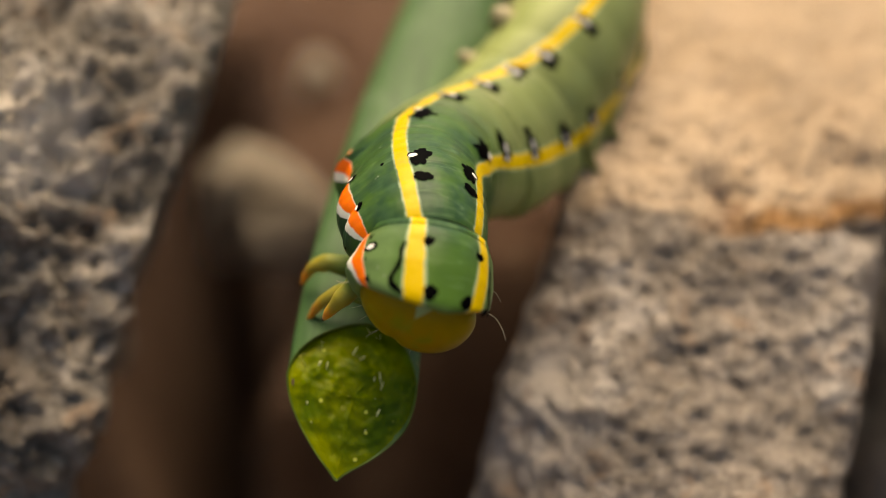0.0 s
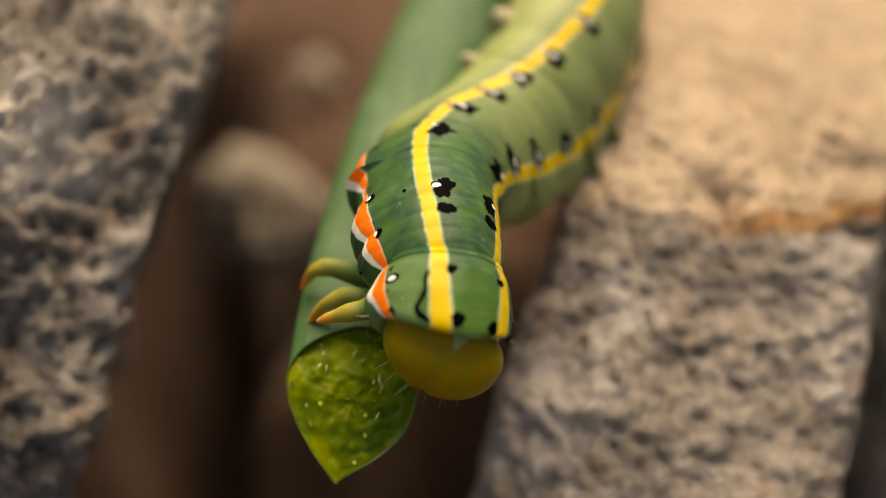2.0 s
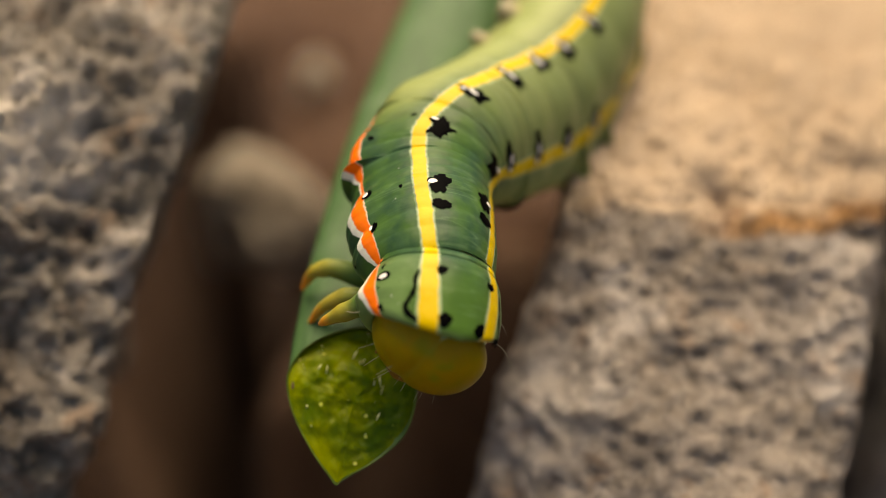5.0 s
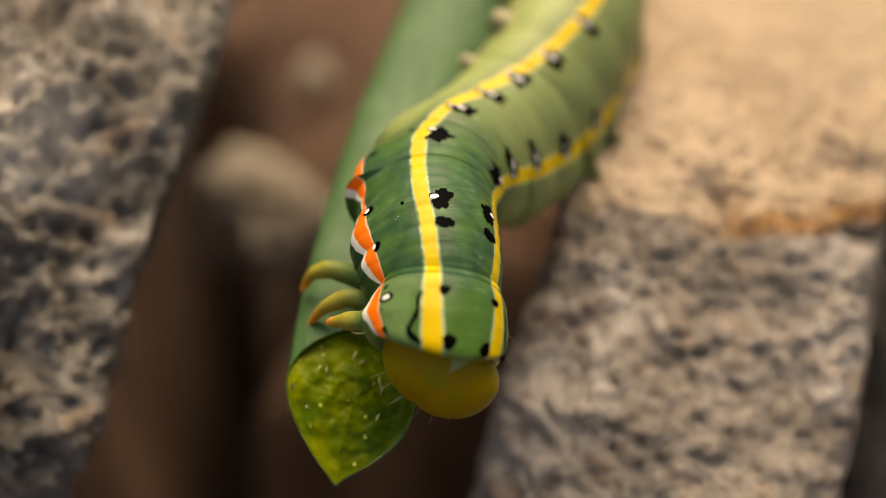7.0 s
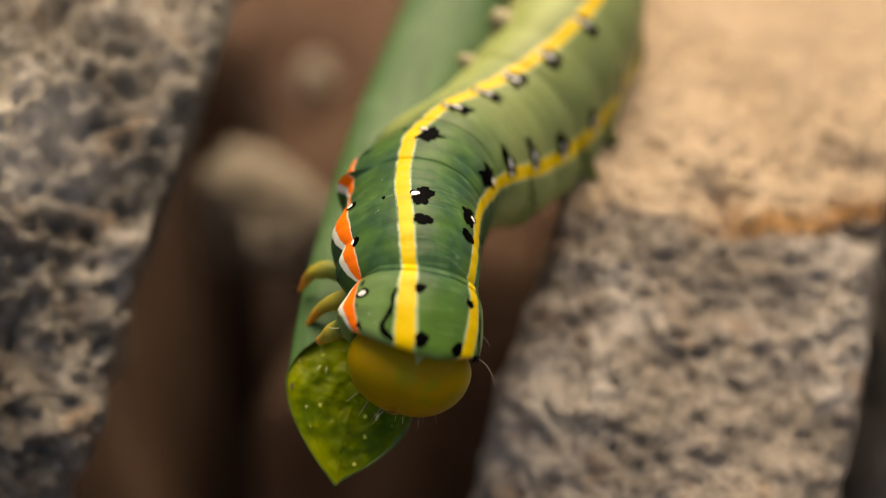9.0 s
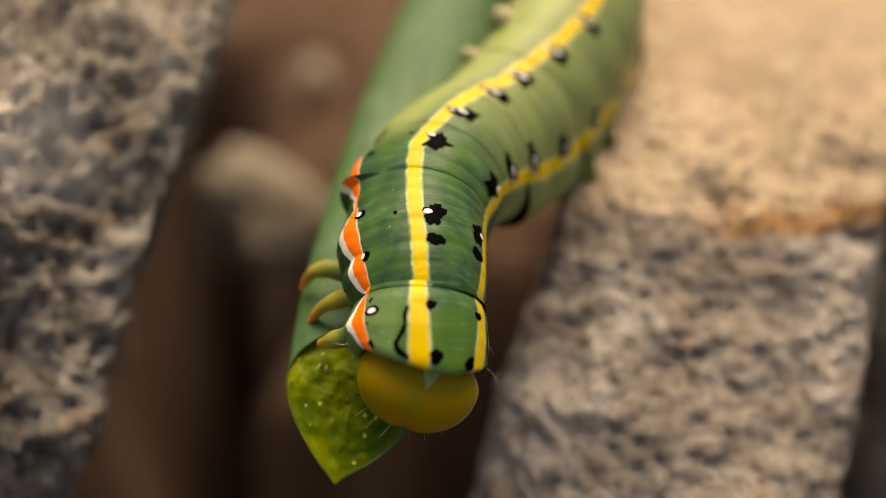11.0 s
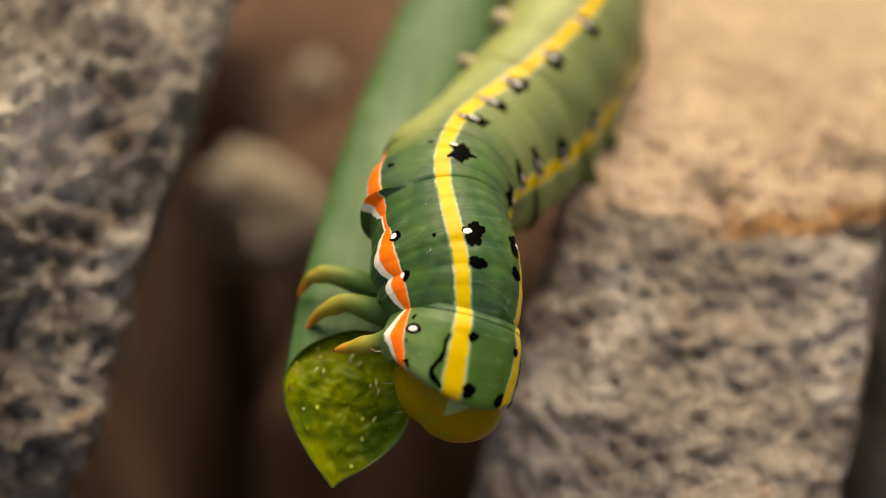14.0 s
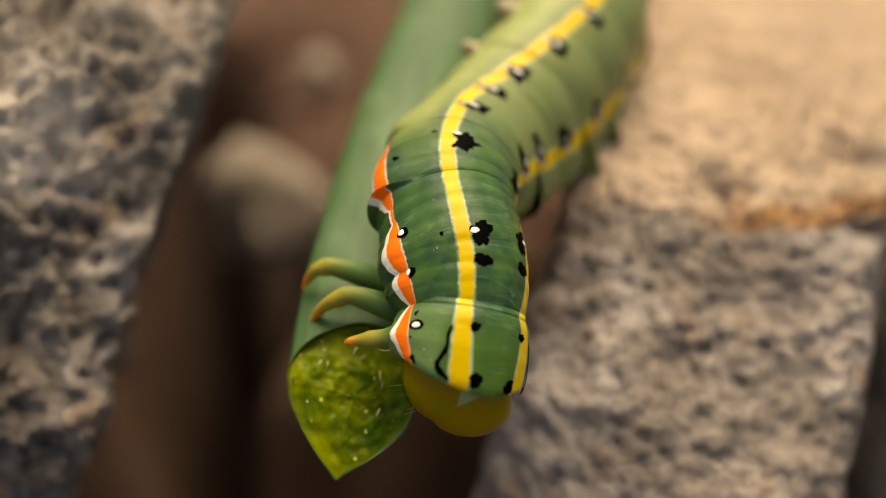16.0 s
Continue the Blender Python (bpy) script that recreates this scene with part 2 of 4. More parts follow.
def grid_faces(rows, cols, closed):
    out = []
    for i in range(rows - 1):
        for j in range(cols if closed else cols - 1):
            k = (j + 1) % cols
            out.append((i * cols + j, i * cols + k, (i + 1) * cols + k, (i + 1) * cols + j))
    return out


def tube(name, points, radii, material, sides=8, steps=6):
    """A tapered round tube through points (millimetres)."""
    pts = [Vector(p) for p in points]
    line, rad_ = [], []
    for i in range(len(pts) - 1):
        a, b, c, d = pts[max(i - 1, 0)], pts[i], pts[i + 1], pts[min(i + 2, len(pts) - 1)]
        for k in range(steps + (i == len(pts) - 2)):
            t = k / steps
            line.append(0.5 * (2 * b + (c - a) * t + (2 * a - 5 * b + 4 * c - d) * t * t + (3 * b - a - 3 * c + d) * t ** 3))
            rad_.append(radii[i] + (radii[i + 1] - radii[i]) * t)
    verts, uvs = [], []
    for i, p in enumerate(line):
        f = (line[min(i + 1, len(line) - 1)] - line[max(i - 1, 0)]).normalized()
        side = f.cross(Vector((0.31, 0.2, 0.93))).normalized()
        top = side.cross(f)
        for j in range(sides):
            a = math.tau * j / sides
            verts.append((p + rad_[i] * (math.cos(a) * side + math.sin(a) * top)) / 1000)
            uvs.append((j / sides, i / (len(line) - 1)))
    faces = grid_faces(len(line), sides, True)
    faces.append(tuple(range(sides))[::-1])
    faces.append(tuple(range(len(verts) - sides, len(verts))))
    return mesh_of(name, verts, faces, material, {"skin": uvs})


def smoothstep(x, a, b):
    t = min(max((x - a) / (b - a), 0), 1)
    return t * t * (3 - 2 * t)


# ---------------------------------------------------------------- ground and stones
def ground():
    n = 221
    axis = [math.copysign(0.10 * abs(u) + 0.04 * (math.exp(11.5 * max(abs(u) - 0.35, 0)) - 1), u) for u in np.linspace(-1, 1, n)]
    verts = []
    for y in axis:
        for x in axis:
            p = Vector((x, y + 0.05, 0))
            d = math.hypot(x, y)
            h = 0.0035 * noise.fractal(p * 60, 0.8, 2.1, 5) + 0.0012 * noise.fractal(p * 300, 0.9, 2.0, 3)
            h += 0.02 * noise.fractal(p * 3, 1.0, 2.0, 3) * smoothstep(d, 0.1, 1.0)
            far = 0.041 - 0.014 * (1 - smoothstep(x, -0.008, 0.000))
            dip = 0.11 * (1 - smoothstep(p.y, far - 0.027, far)) * smoothstep(x, -0.013, -0.002) * (1 - smoothstep(x, 0.06, 0.12)) * smoothstep(p.y, -0.05, -0.01)
            dip += 0.035 * (1 - smoothstep(p.y, 0.002, 0.026)) * (1 - smoothstep(abs(x), 0.06, 0.12)) * smoothstep(p.y, -0.16, -0.08)
            dip += 0.05 * math.exp(-((x + 0.0215) / 0.0065) ** 2 - ((p.y - 0.043) / 0.013) ** 2)
            crack = -0.0185 - 0.10 * (p.y - 0.035)
            dip += 0.06 * math.exp(-((x - crack) / 0.0028) ** 2) * smoothstep(p.y, 0.012, 0.03) * (1 - smoothstep(p.y, 0.062, 0.075))
            verts.append((p.x, p.y, h - 0.002 - dip))
    ob = new("ground", mesh_of("ground", verts, grid_faces(n, n, False), SOIL))
    return tagged(ob, "dark reddish-brown bare soil with small clods", "soil", kind="structure")


def stone(name, centre, planes, material, sub, rough, lump, seed, label, category="rock", edge=22, knobs=0.0, dense=None, banded=True, swells=()):
    """A weathered block: the space within planes (normal, distance from the centre in millimetres), edges rounded, surface pitted."""
    bm = bmesh.new()
    bmesh.ops.create_icosphere(bm, subdivisions=sub, radius=1)
    dirs = np.array([v.co for v in bm.verts])
    dirs = dirs + np.array(Vector(dense).normalized() * 0.6 if dense else (0, 0, 0))  # finer towards the open side
    dirs /= np.linalg.norm(dirs, axis=1)[:, None]
    normals = np.array([Vector(p[0]).normalized() for p in planes])
    dist = np.array([p[1] for p in planes])
    inv = np.maximum(dirs @ normals.T / dist, 1e-6)
    r = 1 / (np.sum(inv ** edge, axis=1) ** (1 / edge))
    for v, d, k in zip(bm.verts, dirs, r):
        p = Vector(d * k)
        q = p + Vector((seed * 17.3, seed * 5.1, seed * 9.7))
        w = Vector((q.x + q.z * 0.2, q.y * 1.1 - q.x * 0.15, q.z * 1.1)) + 0.2 * noise.noise_vector(q * 1.3)
        if not banded:
            w = q + 0.25 * noise.noise_vector(q * 1.1)
        bump = 0.0 if banded else -0.55 * smoothstep(noise.noise(w * 0.95), 0.05, 0.5)
        if knobs:
            bend = w + 0.35 * noise.noise_vector(w * 0.9)
            bump += knobs * (0.3 - noise.voronoi(bend * 0.55)[0][0] ** 2 + 0.6 * (0.3 - noise.voronoi(bend * 1.25)[0][0] ** 2))
        h = bump + lump * noise.fractal(q * 0.16, 0.9, 2.1, 3) + rough * (0.4 * noise.fractal(w * 0.62, 0.9, 2.1, 4) + 0.36 * noise.noise(w * 1.6) + 0.50 * noise.noise(w * 2.9) + 0.34 * noise.noise(w * 5.2))
        h += sum(k * math.exp(-(p - Vector(at)).length_squared / size ** 2) for at, size, k in swells)
        v.co = (p + Vector(d) * h) / 1000
    data = bpy.data.meshes.new(name)
    bm.to_mesh(data)
    bm.free()
    data.materials.append(material)
    data.shade_smooth()
    ob = new(name, data)
    ob.matrix_basis = mm(*centre)
    return tagged(ob, label, category)


ground()
stone("rock", (17, 18, 12), [((0.120, -0.564, 0.817), 17.93), ((0.136, -0.043, 0.990), 15.61), ((-0.931, 0.317, 0.09), 10.1), ((-0.799, -0.400, 0.449), 22.4), ((0.939, -0.342, 0.037), 5.26), ((0, 1, 0.1), 38), ((0, -1, -0.35), 24), ((0, 0, -1), 60)],
      ROCK_GREY, 7, 0.66, 0.8, 1, "rough grey-brown stone block with a tan weathered top", knobs=0.35, dense=(0.1, -0.55, 0.83),
      swells=[((-12.7, -16.0, 12.7), 1.4, -1.7), ((-12.2, -14.2, 14.0), 1.2, -1.0), ((-9, -17, 11.5), 1.8, 0.35), ((-3, -14, 12), 2.5, 0.3), ((0.3, -9.8, 14.4), 0.9, -1.4), ((-5.7, -9.0, 15.8), 0.8, -1.1), ((-3.7, -13.2, 13.8), 0.9, -0.9), ((-8.0, -15.5, 12.4), 0.8, -0.9)])
stone("rock", (-25, 18, 13), [((0.22, -0.85, 0.478), 22.3), ((0.153, -0.910, 0.386), 20.83), ((0.903, 0.010, -0.429), 6.30), ((0.2, -0.35, 0.915), 23.3), ((-1, 0, 0.1), 24), ((0, 1, 0), 28), ((0, -1, -0.3), 28), ((0, 0, -1), 55)],
      ROCK_DARK, 7, 1.0, 1.7, 2, "dark grey pitted stone with pale crusts", knobs=1.1, banded=False, swells=[((17, -11, 14), 5.5, -3.0), ((18, -8.5, 20.5), 2.6, 1.3), ((8.3, -10.6, 16.3), 2.4, 1.7), ((7.6, -11.6, 11.5), 2.0, 1.3), ((11, -9.4, 18.4), 0.9, -1.8), ((12, -10, 17.1), 0.8, -1.5)], dense=(0.35, -0.62, 0.70))
# added stone: its shaded upright front keeps the gap beside the block dark
stone("rock", (40, 24, -6), [((-0.10, -0.99, 0.05), 12), ((-0.97, -0.1, 0.1), 17), ((0, 0, 1), 27), ((1, 0, 0), 22), ((0, 1, 0), 30), ((0, 0, -1), 60)],
      ROCK_DARK, 5, 0.9, 1.0, 9, "added shaded stone beyond the grey-brown block")
for centre, size, deep, seed in (((-10.9, 40.0, 1.8), 3.3, 6, 3), ((-14.1, 41.0, 3.4), 3.7, 8, 7), ((-11.2, 63.5, -1.2), 1.75, 4, 4)):
    stone("pebble", centre, [((1, 0.2, 0.1), size), ((-1, 0.1, 0.2), size * 0.9), ((0.1, 1, 0), size * 1.4), ((0, -0.7, 0.71), size * 0.85), ((0.3, -1, -0.5), size * 0.6), ((0.1, 0, 1), size * 0.8), ((0, 0, -1), deep)],
          PEBBLE, 5, 1.0, 2.3, seed, "pale buff pebble half sunk in brown soil", "pebble", 3, 0.8)["group"] = "pebbles in the crevice"


# ---------------------------------------------------------------- stem
STEM_LINE = [(-3.1, -1.77, 27.06), (-2.64, 3.99, 27.86), (-1.57, 10.92, 28.97), (0.74, 20.53, 30.3), (3.6, 32, 32), (7.5, 46, 33.5), (11.5, 60, 32.5), (15, 73, 25), (16.8, 80.5, 11), (17.2, 82, 0), (17.3, 82.2, -3)]
STEM_ROOT = Vector((17.2, 82, 0))
SECTION = [(-2.37, 0.8), (-2.03, 1.62), (-1.36, 2.2), (-0.45, 2.56), (0.45, 2.66), (1.4, 2.3), (2.0, 1.5), (2.26, 0.5), (2.1, -0.5), (1.72, -1.3), (0.8, -2.08), (-0.3, -2.7), (-0.54, -2.88), (-0.80, -2.6), (-1.45, -1.7), (-2.13, -0.4)]


def catmull(pts, closed, steps):
    out, n = [], len(pts)
    for i in range(n if closed else n - 1):
        pick = [pts[(i + k) % n] if closed else pts[min(max(i + k, 0), n - 1)] for k in (-1, 0, 1, 2)]
        a, b, c, d = (Vector(p) for p in pick)
        for k in range(steps):
            t = k / steps
            out.append(0.5 * (2 * b + (c - a) * t + (2 * a - 5 * b + 4 * c - d) * t * t + (3 * b - a - 3 * c + d) * t ** 3))
    if not closed:
        out.append(Vector(pts[-1]))
    return out


def build_stem():
    root = new("plant_stem")
    tagged(root, "thick green plant stem with a freshly cut wet end", "stem")
    root.matrix_basis = Matrix.Translation(STEM_ROOT / 1000)
    outline = catmull([(0.978 * x, 0.978 * y, 0) for x, y in SECTION], True, 5)
    cols = len(outline)
    right, rise = Vector((1, 0, 0)), Vector((0, 0.78, 0.626))  # the cut's own plane
    line = catmull(STEM_LINE, False, 14)
    verts, uvs, run = [], [], 0.0
    for i, c in enumerate(line):
        run += (c - line[i - 1]).length if i else 0
        f = (line[min(i + 1, len(line) - 1)] - line[max(i - 1, 0)]).normalized()
        side = Vector((1, 0, 0)) - f * f.x
        side.normalize()
        top = side.cross(f)
        back = smoothstep(run, 22, 34)
        blend = smoothstep(run, 2, 12)
        for j, p in enumerate(outline):
            ang = math.atan2(p.y, p.x)
            oval = Vector((2.28 * math.cos(ang), 2.5 * math.sin(ang), 0))
            q = p.lerp(oval, 0.8 * blend)
            q *= 1 + 0.012 * noise.noise(Vector((q.x, q.y, run)) * 0.9)
            x = right.lerp(side, back)
            y = rise.lerp(top, back)
            verts.append((c + x * q.x + y * q.y - STEM_ROOT) / 1000)
            uvs.append((j / cols * 14, run))
    skin = part("skin", mesh_of("stem_skin", verts, grid_faces(len(line), cols, True), STEM_SKIN, {"skin": uvs}), root)
    # the cut: a pale rim and a slightly hollow wet face
    normal = rise.cross(right)
    if normal.y > 0:
        normal = -normal
    centre = Vector(STEM_LINE[0])

    def on_cut(q, out):
        return (centre + right * q.x + rise * q.y + normal * out - STEM_ROOT) / 1000

    ring_verts = []
    for scale, out in ((1.002, -0.25), (1.004, -0.04), (0.996, 0.02), (0.985, 0.0), (0.972, -0.10)):
        for j, p in enumerate(outline):
            ring_verts.append(on_cut(p * scale, out + 0.05 * noise.noise(p * 2.0)))
    part("cut_rim", mesh_of("cut_rim", ring_verts, grid_faces(5, cols, True), RIM), root, "pale green rim of the cut skin")
    face, fuv = [], []
    rings = 26
    for i in range(rings):
        u = 0.968 * (1 - i / (rings - 1)) + 0.004
        for p in outline:
            q = p * u
            h = -0.02 + 0.17 * noise.fractal(q * 1.4, 0.55, 2.1, 5) * smoothstep(u, 0.97, 0.85) + 0.10 * math.exp(-((q.x + 0.3) ** 2 + (q.y + 0.2) ** 2) / 1.2)
            h -= 0.35 * smoothstep(q.y, 0.7, 2.4) + 0.15 * smoothstep(q.x, 0.2, 2.1)
            face.append(on_cut(q, h))
            fuv.append((u, 0))
    part("cut_face", mesh_of("cut_face", face, grid_faces(rings, cols, True), FLESH, {"skin": fuv}), root, "wet yellow-green flesh with pale specks")
    rng = random.Random(8)
    for k in range(26):
        a, u = rng.uniform(0, math.tau), rng.uniform(0.1, 0.8) ** 0.7
        q = Vector((2.0 * u * math.cos(a) - 0.2, 2.1 * u * math.sin(a) - 0.1, 0))
        turn = rng.uniform(0.9, 2.0)
        step = Vector((math.cos(turn), math.sin(turn), 0)) * rng.uniform(0.05, 0.22)
        h = -0.14 * (1 - u ** 4)
        ends = [on_cut(q - step, h - 0.03) * 1000, on_cut(q, h + 0.10) * 1000, on_cut(q + step, h - 0.03) * 1000]
        part("fibre", tube("fibre", ends, (0.015, 0.035, 0.01), FIBRE, 5, 4), root)
    for k in range(9):  # fine upright hairs on the upper rim
        a = radians(rng.uniform(55, 150))
        q = Vector((2.15 * math.cos(a), 2.45 * math.sin(a), 0)) * rng.uniform(0.86, 0.97)
        tip = Vector((rng.uniform(-0.08, 0.08), rng.uniform(0.0, 0.16), 0))
        ends = [on_cut(q, -0.1) * 1000, on_cut(q + tip * 0.5, 0.08) * 1000, on_cut(q + tip, rng.uniform(0.16, 0.3)) * 1000]
        part("hair", tube("hair", ends, (0.014, 0.010, 0.004), FIBRE, 5, 3), root)
    scar = [on_cut(Vector((-2.08 + 0.05 * math.cos(a), 0.55 + 0.13 * math.sin(a), 0)), 0.10 if k else 0.13) for k, a in enumerate([0] + [math.tau * i / 10 for i in range(10)])]
    part("scar", mesh_of("scar", scar, [(0, 1 + i, 1 + (i + 1) % 10) for i in range(10)], SCAR), root, "small brown scar on the rim")
    return root


plant_stem = build_stem()

# ---------------------------------------------------------------- caterpillar: poses of the body along its length
PROTHORAX = [
    (0, mm(-0.69, -1.29, 31.72, 120.2, 26.9, 7.3)),
    (0.5, mm(-0.40, -1.38, 31.36, 117.4, 20.5, 14.1)),
    (1, mm(-0.64, -1.38, 31.17, 124.0, 14.6, 11.4)),
    (1.5, mm(-0.24, -1.55, 31.30, 118.5, 27.2, 7.2)),
    (2, mm(-0.03, -1.82, 30.97, 117.1, 28.3, 11.7)),
    (2.5, mm(0.07, -1.79, 31.01, 116.5, 24.6, 12.2)),
    (3, mm(0.19, -1.57, 30.75, 120.7, 27.8, 12.1)),
    (3.5, mm(-0.05, -1.99, 31.32, 107.7, 28.8, 6.0)),
    (4, mm(-0.07, -1.40, 30.28, 123.5, 26.1, 17.4)),
    (4.2, mm(-0.11, -1.49, 30.68, 115.7, 27.1, 14.9)),
    (6.3, mm(-0.66, -1.72, 30.86, 118.7, 36.1, -0.2)),
    (6.5, mm(-0.48, -1.98, 31.00, 113.7, 32.7, 4.9)),
    (7, mm(-0.14, -2.10, 30.53, 119.6, 26.3, 10.0)),
    (7.5, mm(-0.10, -1.98, 30.30, 123.7, 25.6, 11.8)),
    (8, mm(-0.11, -2.03, 30.51, 115.5, 29.7, 5.8)),
    (8.5, mm(-0.38, -1.74, 30.55, 117.5, 30.7, 16.6)),
    (9, mm(-0.95, -1.95, 30.45, 119.0, 27.8, 7.4)),
    (9.2, mm(-0.30, -1.59, 30.04, 123.8, 32.6, 13.9)),
    (11.3, mm(-0.76, -1.89, 29.85, 123.9, 27.3, 16.4)),
    (11.5, mm(-0.69, -1.63, 30.12, 120.4, 22.0, 21.5)),
    (12, mm(-0.69, -2.26, 29.88, 123.0, 31.5, 8.4)),
    (12.5, mm(-0.94, -2.19, 30.39, 123.3, 39.3, -1.9)),
    (13, mm(-0.20, -2.35, 30.07, 121.1, 31.4, 10.9)),
    (13.5, mm(0.37, -1.91, 29.42, 128.1, 27.7, 17.6)),
    (14, mm(0.28, -2.18, 29.32, 136.5, 36.5, 15.6)),
    (14.5, mm(0.42, -1.62, 29.52, 142.0, 32.0, 20.6)),
    (15, mm(0.75, -1.46, 28.98, 146.5, 35.6, 25.3)),
    (15.5, mm(0.68, -1.62, 29.56, 136.6, 30.3, 22.5)),
    (16, mm(0.48, -1.98, 29.17, 133.9, 29.6, 15.2)),
]
THORAX = [
    (0, mm(-0.77, 1.84, 32.34, 88.6, 24.1, 3.1)),
    (0.5, mm(-0.80, 1.80, 32.07, 91.0, 22.9, 7.5)),
    (1, mm(-0.86, 1.53, 32.16, 101.3, 20.6, 5.0)),
    (1.5, mm(-0.38, 1.53, 31.98, 96.1, 29.5, 7.7)),
    (2, mm(-0.25, 1.38, 31.74, 97.9, 30.6, 8.9)),
    (2.5, mm(-0.28, 1.43, 31.75, 96.7, 28.7, 11.1)),
    (3, mm(-0.13, 1.60, 31.63, 97.2, 31.6, 14.5)),
    (3.5, mm(-0.28, 1.50, 31.78, 95.5, 30.6, 7.7)),
    (4, mm(-0.35, 1.60, 31.18, 96.2, 33.0, 8.1)),
    (4.2, mm(-0.47, 1.75, 31.39, 94.4, 31.4, 6.3)),
    (6.3, mm(-0.30, 1.61, 31.72, 96.6, 33.5, 8.5)),
    (6.5, mm(-0.38, 1.39, 31.59, 91.1, 33.9, 0.8)),
    (7, mm(-0.24, 1.20, 31.52, 98.8, 29.0, 11.0)),
    (7.5, mm(-0.22, 1.18, 31.48, 102.5, 26.6, 12.9)),
    (8, mm(-0.22, 1.36, 31.39, 98.5, 29.9, 12.0)),
    (8.5, mm(-0.54, 1.53, 31.36, 91.2, 32.3, 2.3)),
    (9, mm(-0.91, 1.36, 31.37, 91.4, 30.9, 2.1)),
    (9.2, mm(-0.49, 1.62, 31.13, 93.3, 35.0, 8.6)),
    (11.3, mm(-0.83, 1.17, 31.09, 103.8, 35.0, 8.3)),
    (11.5, mm(-1.15, 1.47, 31.15, 96.3, 29.2, 8.1)),
    (12, mm(-0.56, 1.09, 31.08, 99.9, 33.4, 11.1)),
    (12.5, mm(-0.43, 0.84, 31.46, 105.2, 34.0, 10.3)),
    (13, mm(-0.24, 0.91, 31.16, 101.7, 33.1, 11.8)),
    (13.5, mm(0.05, 1.09, 30.84, 110.0, 30.7, 23.6)),
    (14, mm(0.43, 0.71, 30.94, 115.4, 34.4, 24.4)),
    (14.5, mm(0.38, 0.95, 31.20, 116.8, 31.8, 24.4)),
    (15, mm(0.71, 1.10, 30.79, 118.0, 36.5, 28.4)),
    (15.5, mm(0.43, 0.93, 31.09, 114.7, 32.1, 26.6)),
    (16, mm(0.54, 0.78, 30.80, 119.8, 33.1, 26.3)),
]
FORE_ABDOMEN = [
    (0, mm(-0.64, 4.75, 31.63, 78.7, 23.4, -20.2)),
    (0.5, mm(-0.67, 4.77, 31.48, 78.4, 22.4, -22.1)),
    (1, mm(-0.60, 4.50, 31.57, 81.1, 23.4, -18.4)),
    (1.5, mm(-0.33, 4.51, 31.45, 79.8, 30.2, -16.8)),
    (2, mm(-0.26, 4.41, 31.39, 79.8, 32.6, -16.7)),
    (2.5, mm(-0.31, 4.48, 31.40, 81.2, 30.4, -16.5)),
    (3, mm(-0.31, 4.59, 31.32, 80.2, 33.8, -14.4)),
    (3.5, mm(-0.30, 4.49, 31.36, 77.9, 32.5, -18.5)),
    (4, mm(-0.27, 4.49, 31.12, 83.5, 35.0, -16.9)),
    (4.2, mm(-0.47, 4.72, 31.66, 110.0, 38.0, 1.2)),
    (6.3, mm(-0.34, 4.67, 32.08, 105.2, 42.1, 0.8)),
    (6.5, mm(-0.24, 4.41, 31.37, 83.1, 35.0, -15.7)),
    (7, mm(-0.28, 4.27, 31.41, 85.4, 33.9, -11.5)),
    (7.5, mm(-0.35, 4.28, 31.44, 86.9, 33.1, -8.8)),
    (8, mm(-0.34, 4.41, 31.31, 84.7, 34.3, -11.7)),
    (8.5, mm(-0.42, 4.58, 31.30, 83.7, 31.8, -15.7)),
    (9, mm(-0.49, 4.33, 31.38, 87.7, 30.4, -18.0)),
    (9.2, mm(-0.45, 4.59, 31.48, 88.9, 36.1, -15.8)),
    (11.3, mm(-0.39, 4.07, 31.43, 94.8, 35.8, -14.7)),
    (11.5, mm(-0.78, 4.40, 31.45, 92.5, 28.0, -15.9)),
    (12, mm(-0.34, 4.11, 31.38, 95.4, 35.8, -12.6)),
    (12.5, mm(-0.24, 3.88, 31.52, 94.0, 37.9, -11.7)),
    (13, mm(-0.23, 4.01, 31.32, 94.8, 37.7, -10.5)),
    (13.5, mm(-0.28, 4.17, 31.25, 94.4, 37.6, -5.2)),
    (14, mm(0.06, 3.74, 31.32, 97.6, 45.2, -0.5)),
    (14.5, mm(-0.08, 4.04, 31.50, 92.8, 44.9, -0.5)),
    (15, mm(0.18, 3.99, 31.31, 96.5, 48.3, 3.5)),
    (15.5, mm(-0.14, 4.07, 31.45, 91.9, 43.0, -1.5)),
    (16, mm(0.11, 3.89, 31.39, 101.1, 44.2, 6.0)),
]
